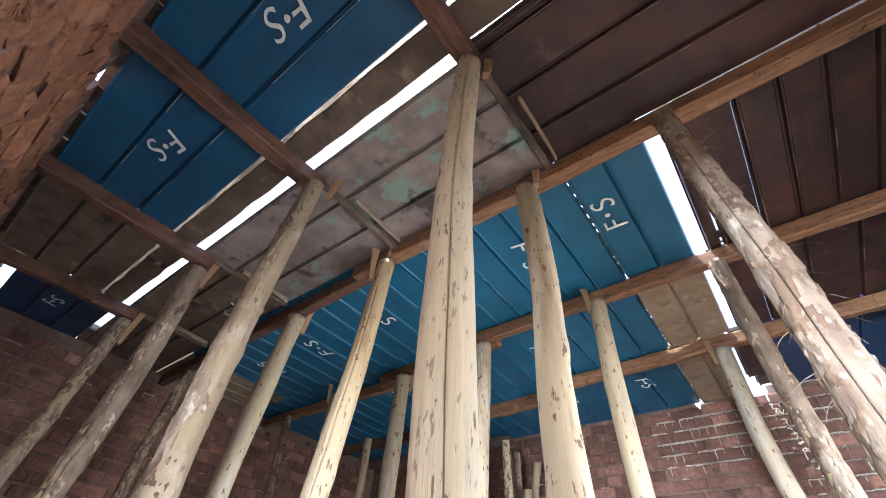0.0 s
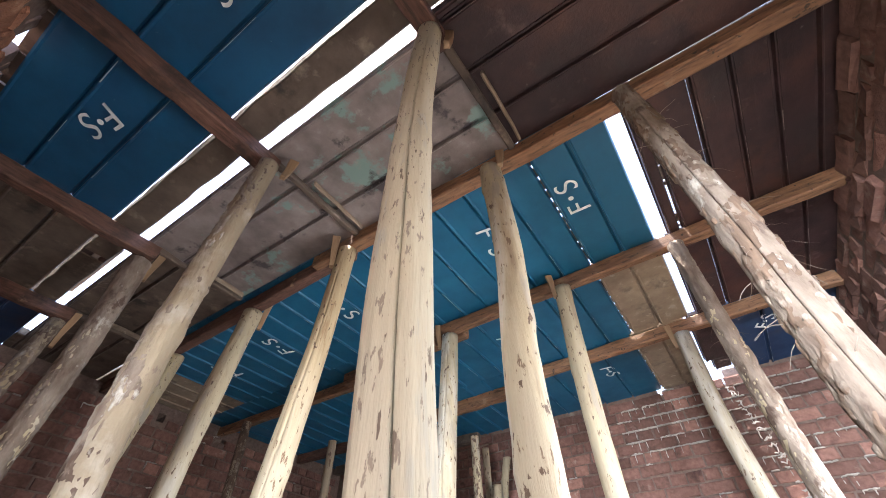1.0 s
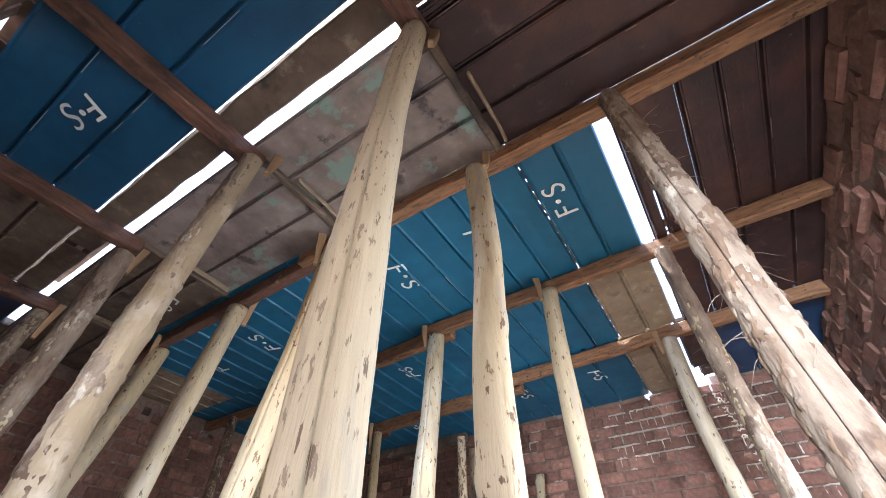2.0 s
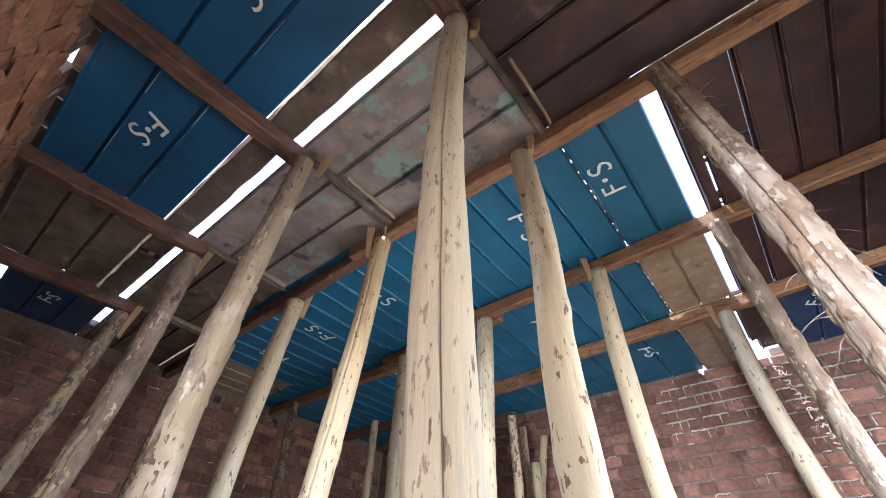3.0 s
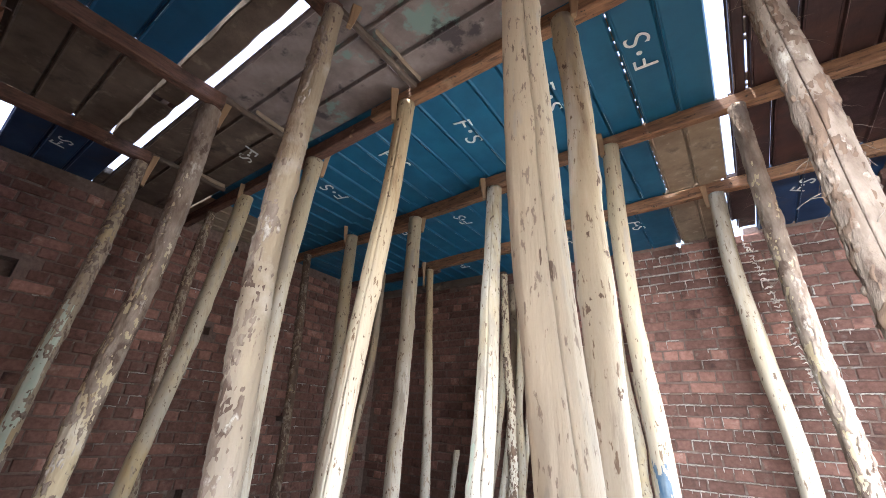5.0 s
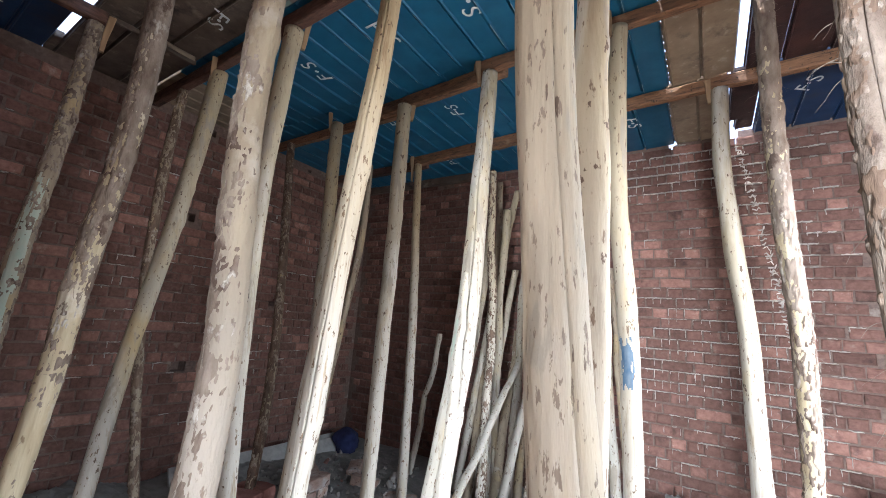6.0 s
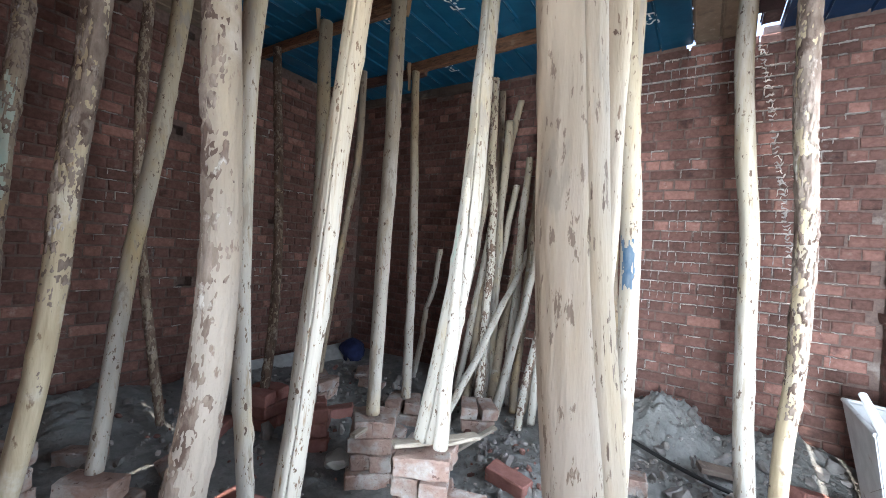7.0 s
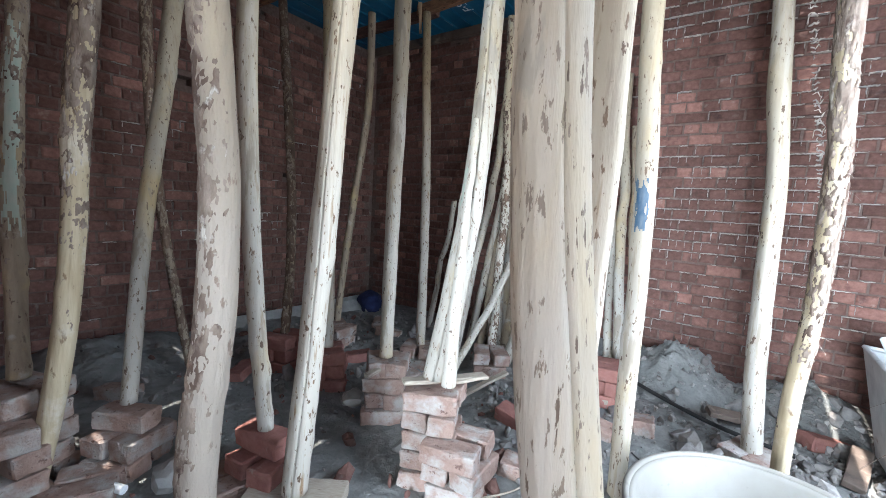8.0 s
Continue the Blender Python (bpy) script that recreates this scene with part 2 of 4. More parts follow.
GREEN_MARK = surface("faint_green_stain", (0.36, 0.46, 0.39), (0.46, 0.48, 0.40), 40, (1, 1, 0.3), rough=0.7)
EARTH = surface("outdoor_earth", (0.36, 0.30, 0.23), (0.26, 0.21, 0.16), 3, rough=0.95, bump=0.6, fine=20)


# ---- building helpers ----
def mesh_of(name, verts, faces, material, smooth=False):
    me = bpy.data.meshes.new(name)
    me.from_pydata([tuple(v) for v in verts], [], faces)
    me.materials.append(material)
    if smooth:
        me.polygons.foreach_set("use_smooth", [True] * len(me.polygons))
    me.update()
    return me


def part(name, bm, material, parent, label="", smooth=False):
    """One bmesh as one mesh object under a thing or under a part."""
    me = bpy.data.meshes.new(name)
    bm.normal_update()
    bm.to_mesh(me)
    bm.free()
    me.materials.append(material)
    if smooth:
        me.polygons.foreach_set("use_smooth", [True] * len(me.polygons))
    ob = new(name, me)
    ob.parent = parent
    return tagged(ob, label)


def anchor(name, m, label, category, group="", kind=""):
    ob = new(name)
    ob.empty_display_size = 0.1
    ob.matrix_basis = m
    return tagged(ob, label, category, group, kind)


def box_bm(size, at=(0, 0, 0), bevel=0.004, rough=0.0, seed=0, cuts=0):
    bm = bmesh.new()
    bmesh.ops.create_cube(bm, size=1)
    bmesh.ops.scale(bm, vec=size, verts=bm.verts)
    if cuts:
        long = max(range(3), key=lambda i: size[i])
        edges = [e for e in bm.edges if abs((e.verts[0].co - e.verts[1].co)[long]) > 0.5 * size[long]]
        bmesh.ops.subdivide_edges(bm, edges=edges, cuts=cuts)
    if bevel:
        sharp = [e for e in bm.edges if len(e.link_faces) == 2 and e.calc_face_angle(0) > 0.5]
        bmesh.ops.bevel(bm, geom=sharp, offset=bevel, segments=1, affect="EDGES")
    for v in bm.verts:
        if rough:
            v.co += rough * noise.noise_vector(v.co * 9 + Vector((seed * 3.1, seed, 0)))
        v.co += Vector(at)
    return bm


def timber(name, p0, p1, w, h, material, label, group, seed=0, rough=0.006):
    """A sawn length of timber from p0 to p1, w wide and h high, slightly bowed and worn."""
    p0, p1 = Vector(p0), Vector(p1)
    way = p1 - p0
    ob = anchor(name, Matrix.Translation(p0) @ pose(0, 0, 0, 0, 0, math.degrees(math.atan2(way.y, way.x))), label, "timber", group)
    L = way.length
    part("length", box_bm((L, w, h), (L / 2, 0, 0), 0.006, rough, seed, 14), material, ob)
    return ob


# ---- floor and ground ----
def floor_height(x, y):
    z = 0.018 * noise.noise((x * 2.3, y * 2.3, 0)) + 0.012 * noise.noise((x * 9, y * 9, 3)) + 0.009 * noise.noise((x * 27, y * 27, 5)) + 0.006 * noise.noise((x * 52, y * 52, 8))
    for cx, cy, r, h in ((-0.35, 3.25, 0.42, 0.27), (0.35, 3.35, 0.45, 0.16), (-3.55, 0.9, 0.6, 0.12), (-3.6, 2.0, 0.5, 0.06), (-0.95, 2.2, 0.45, 0.05), (-0.85, 3.4, 0.4, 0.14)):
        d = math.hypot(x - cx, y - cy) / r
        if d < 1:
            z += h * (1 - d * d) ** 1.5 * (1 + 0.35 * noise.noise((x * 7, y * 7, 9)) + 0.2 * noise.noise((x * 22, y * 22, 4)))
    return z


def build_floor():
    nx, ny = 340, 300
    xs, ys = np.linspace(WEST - 0.1, EAST + 0.1, nx), np.linspace(SOUTH - 0.2, NORTH + 0.1, ny)
    verts = [(x, y, floor_height(x, y)) for y in ys for x in xs]
    faces = [(j * nx + i, j * nx + i + 1, (j + 1) * nx + i + 1, (j + 1) * nx + i) for j in range(ny - 1) for i in range(nx - 1)]
    tagged(new("floor", mesh_of("floor", verts, faces, DIRT, True)), "uneven dusty grey floor with building dirt", "floor", kind="structure")


build_floor()
ground = new("ground", mesh_of("ground", [(-400, -400, -0.06), (400, -400, -0.06), (400, 400, -0.06), (-400, 400, -0.06)], [(0, 1, 2, 3)], EARTH))
tagged(ground, "bare pale earth outside the building", "ground", kind="structure")


# ---- walls: cores with recessed mortar; the bricks are laid at the end of the file ----
def wall_core(name, boxes, label):
    bm = bmesh.new()
    for x0, x1, y0, y1, z0, z1 in boxes:
        m = Matrix.Translation(((x0 + x1) / 2, (y0 + y1) / 2, (z0 + z1) / 2)) @ Matrix.Diagonal((x1 - x0, y1 - y0, z1 - z0, 1))
        bmesh.ops.create_cube(bm, size=1, matrix=m)
    me = bpy.data.meshes.new(name)
    bm.to_mesh(me)
    bm.free()
    me.materials.append(MORTAR)
    return tagged(new(name, me), label, "wall", kind="structure")


def cells(u0, u1, z0, z1, holes):
    """Rectangles of a wall's face that leave the holes open."""
    us = sorted({u0, u1, *(h[0] for h in holes), *(h[1] for h in holes)})
    zs = sorted({z0, z1, *(h[2] for h in holes), *(h[3] for h in holes)})
    for a, b in zip(us, us[1:]):
        for c, d in zip(zs, zs[1:]):
            if not any(h[0] <= a and b <= h[1] and h[2] <= c and d <= h[3] for h in holes):
                yield a, b, c, d


WEST_HOLES = [(1.40, 1.52, 1.99, 2.06), (1.55, 1.66, 0.78, 0.86), (0.10, 0.26, 2.10, 2.22), (2.30, 2.38, 1.36, 1.43)]
WEST_LEAKS = [(1.50, 1.56, 2.77, 2.83), (2.08, 2.12, 2.77, 2.80), (2.55, 2.59, 2.82, 2.85)]
WEST_HOLES += WEST_LEAKS
wall_west = wall_core("wall_west", [(WEST - 0.26, WEST - 0.13, a, b, c, d) for a, b, c, d in cells(SOUTH - 0.25, NORTH + 0.25, -0.1, 2.93, WEST_LEAKS)] + [(WEST - 0.13, WEST - 0.012, a, b, c, d) for a, b, c, d in cells(SOUTH - 0.25, NORTH + 0.25, -0.1, 2.895, WEST_HOLES)],
                      "bare red brick wall with wide mortar joints and small put-log holes")
NORTH_LEAKS = [(-2.59, -2.54, 2.79, 2.83), (-0.36, -0.29, 2.86, 2.93), (0.02, 0.11, 2.83, 2.93)]
wall_north = wall_core("wall_north", [(a, b, NORTH + 0.012, NORTH + 0.25, c, d) for a, b, c, d in cells(WEST - 0.012, EAST + 0.25, -0.1, 2.93, NORTH_LEAKS)], "bare red brick wall with pale mortar squeezed from the joints")
# the opening south of y -0.27 is unseen, added to brighten the west poles
wall_east = wall_core("wall_east", [(EAST + 0.012, EAST + 0.25, 2.2, NORTH + 0.012, -0.1, 2.895), (EAST + 0.012, EAST + 0.25, 1.0, 2.2, 2.15, 2.895), (EAST + 0.012, EAST + 0.25, -0.27, 1.0, -0.1, 2.895), (EAST + 0.012, EAST + 0.25, -1.25, -0.27, 2.2, 2.895), (EAST + 0.012, EAST + 0.25, -3.5, -1.25, -0.1, 2.895)], "rough bare brick wall in shade with a wide opening")
SOUTH_LEAKS = [(-1.52, -1.40, 2.80, 2.93), (-1.60, -1.585, 2.845, 2.93), (-1.665, -1.63, 2.845, 2.93), (-1.78, -1.77, 2.845, 2.93), (-1.86, -1.85, 2.845, 2.93), (-1.97, -1.955, 2.845, 2.93), (-1.345, -1.325, 2.845, 2.93), (-2.9, -2.875, 2.845, 2.93), (-3.25, -3.22, 2.845, 2.93)]
wall_south = wall_core("wall_south", [(a, b, SOUTH - 0.25, SOUTH - 0.012, c, d) for a, b, c, d in cells(WEST - 0.012, EAST + 0.012, -0.1, 2.93, [*SOUTH_LEAKS, (-0.86, EAST + 0.012, -0.1, 1.96)])],
                       "rough orange brick wall with a wide doorway")
# unseen passage, walls and deck, added to set the daylight farther back
wall_passage = wall_core("wall_passage", [(-1.15, -0.9, -3.5, SOUTH - 0.25, -0.1, 2.93), (-1.15, EAST + 0.25, -3.75, -3.5, 2.25, 2.93)], "added plain brick walls that set the end lamp back")
# unseen pier, added to shadow the nearest pole from the passage lamp
wall_pier = wall_core("wall_pier", [(-0.50, 0.0, -0.85, -0.5, -0.1, 2.93)], "added unseen brick pier that shades the nearest pole")
deck = wall_core("ceiling_passage", [(-1.15, EAST + 0.25, -3.75, -0.275, 2.93, 3.0)], "added plain deck keeping sun out of the passage")


# ---- formwork deck overhead ----
def lettering(parent, way, at, size=0.11):
    """Hand-painted F, dot and S on the underside; way: the reading direction in the plan."""
    right = Vector((*way, 0)).normalized()
    m = Matrix((right, Vector((0, 0, -1)).cross(right), Vector((0, 0, -1)))).transposed().to_4x4()
    turn, shear = random.uniform(-9, 9), 0.12 + 0.2 * random.random()
    gap = size * (0.72 if size < 0.14 or way[0] else 0.95)
    for k, (name, ch) in enumerate((("letter", "F"), ("dot", "\u00b7"), ("letter", "S"))):
        cu = bpy.data.curves.new(name, "FONT")
        cu.body, cu.size, cu.align_x, cu.align_y = ch, size * (1.0 if k != 1 else 1.4), "CENTER", "CENTER"
        cu.shear, cu.extrude, cu.offset = shear, 0.001, -0.0004
        tmp = new("tmp_text", cu)
        bpy.context.view_layer.update()
        me = bpy.data.meshes.new_from_object(tmp)
        bpy.data.objects.remove(tmp)
        me.materials.clear()
        me.materials.append(CHALK)
        drift = 0.08 * size * noise.noise((at[0] * 9, at[1] * 9, k * 3.3))
        for v in me.vertices:
            v.co.x += 0.007 * noise.noise((v.co.y * 30, at[0] * 9, k)) + (k - 1) * gap * 0.5 * (1.1 if k else 1.0)
            v.co.y += 0.008 * noise.noise((v.co.x * 22, at[1] * 9, k)) + drift
        ob = new(name, me)
        ob.parent = parent
        ob.matrix_basis = Matrix.Translation((at[0], at[1], -0.0035)) @ m @ pose(0, 0, 0, 0, 0, turn)
        tagged(ob, "white hand-painted stroke" if k == 1 else "white hand-painted letter " + ch)


def panel(x0, x1, y0, y1, along, material, label, strips=3, text=None, lip=0.024, drop=0.0):
    """A formwork panel with its underside at the deck's level: strips divided by folded grooves that run along x or y."""
    cx, cy = (x0 + x1) / 2, (y0 + y1) / 2
    lo, hi, far = (y0 - cy, y1 - cy, (x1 - x0) / 2) if along == "x" else (x0 - cx, x1 - cx, (y1 - y0) / 2)
    w = (hi - lo) / strips
    prof = []
    for i in range(strips):
        a, b = lo + i * w, lo + (i + 1) * w
        t = random.uniform(0.001, 0.004)
        prof += [(a, 0.018), (a + 0.007, 0.016), (a + 0.009, -0.006), (a + 0.014, -0.006), (a + 0.020, 0.001), (a + w * 0.5, 0.003), (b - 0.008, t), (b - 0.002, 0.016)]
    n = 9
    verts, faces = [], []
    for k in range(n):
        s = -far + 2 * far * k / (n - 1)
        row = [(c, z + 0.003 * noise.noise((c * 4 + cx, s * 4 + cy, 0))) for c, z in prof] + [(hi, lip), (lo, lip)]
        verts += [(s, c, z) if along == "x" else (c, s, z) for c, z in row]
    m = len(prof) + 2
    for k in range(n - 1):
        for i in range(m):
            q = (k * m + i, k * m + (i + 1) % m, (k + 1) * m + (i + 1) % m, (k + 1) * m + i)
            faces.append(q)
    faces += [tuple(range(m)), tuple(range((n - 1) * m, n * m))]
    ob = anchor("formwork_panel", pose(cx, cy, CEIL + drop, random.uniform(-0.15, 0.15), random.uniform(-0.15, 0.15), 0), label, "formwork panel", "formwork deck")
    me = mesh_of("sheet", verts, faces, material)
    bm = bmesh.new()
    bm.from_mesh(me)
    bmesh.ops.recalc_face_normals(bm, faces=bm.faces)
    part("sheet", bm, material, ob)
    # pale streaks paint in the highlights along the rib edges, with some scratches
    if material is not BROWN:
        bm = bmesh.new()
        for i in range(1, strips + 1):
            if random.random() < 0.75:
                c = lo + (i - 1) * w + 0.0115
                a = random.uniform(-0.98, 0.0) * far
                while a < far * 0.97:
                    b = min(far * 0.98, a + random.uniform(0.04, 0.5) * far)
                    wd = random.uniform(0.0008, 0.0022)
                    q = [(a, c - wd), (a, c + wd), (b, c + wd * 0.6), (b, c - wd * 0.6)]
                    bm.faces.new([bm.verts.new((p, d, -0.0095) if along == "x" else (d, p, -0.0095)) for p, d in q])
                    a = b + random.uniform(0.02, 0.7) * far
        tagged(part("worn_edge", bm, RIB_GLINT if material in (BLUE, SHADED_BLUE, NAVY) else RIB_GLINT_DULL, ob, "painted highlights and worn streaks on the rib edges"), kind="stuff")
    if text:
        way, tx, ty, size = text
        lettering(ob, way, (tx - cx, ty - cy), size)
    return ob


BLUE_LABEL = "blue painted steel formwork panel with folded ribs"
RUST_LABEL = "dark rusty formwork panel with folded ribs"
WORN_LABEL = "worn grey formwork panel with flaking green paint"
# bay between the doorway wall and the long slit
for x0, x1, mat, text in ((-0.30, 0.85, BLUE, None), (-1.155, -0.31, SHADED_BLUE, ((-1, 0), -0.71, 0.01, 0.14)), (-2.04, -1.165, SHADED_BLUE, ((-1, 0), -1.53, 0.01, 0.14)), (-2.94, -2.05, UMBER, None)):
    panel(x0, x1, -0.250, 0.285, "x", mat, BLUE_LABEL if mat in (BLUE, SHADED_BLUE) else "dark cement-stained formwork panel", text=text)
panel(-3.80, -2.96, -0.105, 0.415, "x", NAVY, BLUE_LABEL, text=((1, 0), -3.32, 0.15, 0.12))
panel(-3.80, -2.96, -0.275, -0.165, "x", UMBER, "narrow dark board closing the deck", 1)
for x0, x1 in ((-0.33, 0.76), (-1.155, -0.345), (-2.04, -1.165), (-2.345, -2.05), (-2.94, -2.378)):
    timber("filler_board", (x0, 0.355, CEIL + 0.055), (x1, 0.355, CEIL + 0.055), 0.116, 0.10, UMBER, "dark weathered board beside the slit of daylight", "filler boards", seed=x0)
timber("filler_board", (-3.75, 0.44, CEIL + 0.03), (-3.5, 0.44, CEIL + 0.03), 0.05, 0.05, UMBER, "dark board closing the deck", "filler boards", seed=4)
for y, w in ((0.322, 0.05), (0.395, 0.036)):
    timber("filler_board", (-2.385, y, CEIL + 0.02), (-2.34, y, CEIL + 0.02), w, 0.02, RUST, "small dark patch of board beside a hole in the deck", "filler boards", seed=y, rough=0.001)
panel(-0.33, 0.85, 0.42, 0.46, "x", RUST, "narrow rusty strip closing the deck", 1)
# unseen upright boards, added above the deck to stop sun through the gaps
for x0, x1 in ((-3.75, -2.96), (-2.94, -2.05), (-2.04, -1.165), (-1.155, -0.345)):
    timber("edge_board", (x0, 0.268, CEIL + 0.125), (x1, 0.268, CEIL + 0.125), 0.02, 0.2, UMBER, "added upright board, out of view, keeping sun out of a joint", "edge boards", seed=x0 + 5, rough=0.002)
    if x0 > -3:
        timber("edge_board", (x0, 0.398, CEIL + 0.43), (x1, 0.398, CEIL + 0.43), 0.022, 0.66, UMBER, "added upright board, out of view, keeping sun out of the slit", "edge boards", seed=x0 + 3)
# strips added above the seams so that daylight leaks through in dots
for x, y0, y1 in ((-0.2785, 1.02, 1.84), (-0.2835, 1.88, 2.60), (-0.3095, 2.64, 3.50), (0.1685, 1.02, 1.56), (0.1685, 1.76, 1.85)):
    seam = []
    y = y0
    while y < y1:
        seam.append((x - 0.02, x + 0.02, y, min(y1, y + random.uniform(0.02, 0.09)), CEIL + 0.022, CEIL + 0.03))
        y = seam[-1][3] + random.uniform(0.006, 0.035)
    strip_bm = bmesh.new()
    for a, b, c, d, e, f in seam:
        bmesh.ops.create_cube(strip_bm, size=1, matrix=Matrix.Translation(((a + b) / 2, (c + d) / 2, (e + f) / 2)) @ Matrix.Diagonal((b - a, d - c, f - e, 1)))
    seam_ob = anchor("seam_cover", pose(0, 0, 0), "added broken strip that splits the daylight in a seam into dots", "seam cover", "seam covers")
    tagged(part("strip", strip_bm, UMBER, seam_ob), kind="stuff")
# the same along the wall: an added strip whose gaps let dots of daylight in
edge_bm = bmesh.new()
x = -2.94
while x < 0.75:
    run = random.uniform(0.05, 0.24)
    bmesh.ops.create_cube(edge_bm, size=1, matrix=Matrix.Translation((x + run / 2, -0.258, CEIL + 0.03)) @ Matrix.Diagonal((run, 0.045, 0.012, 1)))
    x += run + random.choice((0.003, 0.004, 0.006, 0.012))
edge_ob = anchor("seam_cover", pose(0, 0, 0), "added broken strip that splits the daylight along the brick wall", "seam cover", "seam covers")
tagged(part("strip", edge_bm, UMBER, edge_ob), kind="stuff")
# bay between the slit and the main beam
for x0, x1, mat, text in ((-0.305, 0.85, RUST, None), (-1.155, -0.315, WORN, None), (-2.04, -1.165, WORN, None), (-2.94, -2.05, UMBER, ((-1, 0), -2.37, 0.85, 0.13)), (-3.80, -2.95, UMBER, None)):
    panel(x0, x1, 0.458, 1.0, "x", mat, RUST_LABEL if mat is RUST else WORN_LABEL, text=text)
# unseen boards added over open joints to block the sun, each on two blocks
for bx, by, length, side in ((-3.46, -0.16, 1.12, 0.10), (-3.32, 0.40, 0.76, -0.06)):
    sun_shield = anchor("bridging_board", pose(bx, by, CEIL), "added dark board on blocks keeping sun out of an open joint", "timber", "bridging boards")
    part("board", box_bm((length, 0.24, 0.025), (0, 0, 0.51), 0.003, 0.003, 3, 6), UMBER, sun_shield)
    for x in (0.04 - length / 2, length / 2 - 0.04):
        part("block", box_bm((0.05, 0.07, 0.50), (x, side, 0.262), 0.003, 0.003, 4, 3), UMBER, sun_shield)
# second bay, ribs across
second = [(-0.276, 0.045, 2, (0, -1), -0.195, 1.38), (-0.75, -0.281, 3, (0, 1), -0.62, 1.40), (-1.21, -0.755, 3, (0, 1), -1.085, 1.40), (-1.72, -1.215, 3, (0, 1), -1.62, 1.38), (-2.20, -1.725, 3, (0, 1), -1.96, 1.42), (-2.68, -2.205, 3, (0, -1), -2.25, 1.46), (-3.15, -2.685, 3, (0, -1), -2.8, 1.46)]
for x0, x1, n, way, tx, ty in second:
    panel(x0 if n == 2 else x0 - 0.0045, x1, 1.0005, 1.86, "y", BLUE, BLUE_LABEL, n, None if tx in (-1.96,) else (way, tx if tx > x0 else (x0 + x1) / 2, ty, 0.14))
panel(-3.80, -3.155, 1.005, 1.86, "y", BROWN, "pale cement-stained formwork boards", 4)
panel(0.105, 0.165, 1.005, 1.86, "y", RUST, "narrow rusty strip beside the gap", 1)
for x0, x1, n in ((0.172, 0.3368, 1), (0.3372, 0.85, 4)):
    panel(x0, x1, 1.005, 1.86, "y", RUST, RUST_LABEL, n)
# third bay
third = [(-0.75, -0.286, 3, None), (-1.21, -0.755, 3, ((0, 1), -1.0, 2.25, 0.13)), (-1.86, -1.215, 4, ((0, -1), -1.67, 2.28, 0.13)), (-2.33, -1.865, 3, ((0, -1), -2.22, 2.2, 0.13)), (-2.80, -2.335, 3, None), (-3.25, -2.805, 3, None), (-3.80, -3.255, 3, None)]
for x0, x1, n, text in third:
    panel(x0 - 0.0045, x1, 1.8605, 2.62, "y", BLUE, BLUE_LABEL, n, text)
panel(-0.281, 0.052, 1.865, 2.62, "y", BROWN, "pale cement-stained formwork board", 2)
panel(0.092, 0.2623, 1.865, 2.62, "y", RUST, RUST_LABEL, 1)
panel(0.2627, 0.85, 1.865, 2.62, "y", RUST, RUST_LABEL, 3)
# last bay by the far wall
fourth = [(-0.75, -0.312, 2, ((0, 1), -0.56, 3.0, 0.13)), (-1.40, -0.755, 4, ((0, 1), -1.13, 3.0, 0.13)), (-1.86, -1.405, 3, None), (-2.5, -1.865, 4, ((0, -1), -2.2, 3.08, 0.13)), (-3.1, -2.505, 4, None), (-3.80, -3.105, 4, None)]
for x0, x1, n, text in fourth:
    panel(x0 - 0.0045, x1, 2.6205, 3.521, "y", BLUE, BLUE_LABEL, n, text)
panel(-0.307, 0.02, 2.625, 3.521, "y", BROWN, "pale cement-stained formwork board", 2)
panel(0.034, 0.19, 2.625, 3.26, "y", RUST, RUST_LABEL, 1)
panel(0.075, 0.19, 3.265, 3.42, "y", RUST, RUST_LABEL, 1)
panel(0.195, 0.85, 2.625, 3.521, "y", NAVY, BLUE_LABEL, 3, ((0.3, -1), 0.43, 2.95, 0.13))

# ---- timbers under the deck ----
BEAM_LABEL = "reddish sawn timber beam carrying the formwork"
JOIST_LABEL = "dark reddish timber joist under the formwork"
zb = CEIL - 0.045
timber("main_beam", (EAST, 1.02, zb), (-1.42, 1.01, zb), 0.06, 0.075, BEAM, BEAM_LABEL, "beams", 1)
timber("main_beam", (-1.2, 1.045, zb), (WEST, 1.07, zb), 0.06, 0.08, BEAM_Y, BEAM_LABEL, "beams", 2)
timber("cross_beam", (EAST, 1.85, zb), (-1.28, 1.87, zb), 0.05, 0.075, BEAM, BEAM_LABEL, "beams", 3)
timber("cross_beam", (-1.1, 1.93, zb), (-2.15, 1.99, zb), 0.06, 0.09, BEAM, BEAM_LABEL, "beams", 4)
timber("cross_beam", (-2.0, 2.05, zb - 0.01), (WEST, 2.04, zb - 0.01), 0.055, 0.07, BEAM, BEAM_LABEL, "beams", 5)
timber("cross_beam", (EAST, 2.61, zb), (-1.15, 2.68, zb), 0.05, 0.075, BEAM, BEAM_LABEL, "beams", 6)
timber("cross_beam", (-1.05, 2.80, zb), (-2.55, 2.87, zb), 0.06, 0.09, BEAM, BEAM_LABEL, "beams", 7)
timber("cross_beam", (-2.4, 2.95, zb), (WEST, 2.93, zb), 0.06, 0.08, BEAM_Y, BEAM_LABEL, "beams", 8)
timber("wall_plate", (WEST + 0.05, 3.4, zb), (-1.9, 3.44, zb), 0.06, 0.08, UMBER, "dark timber lying along the wall top", "beams", 9)
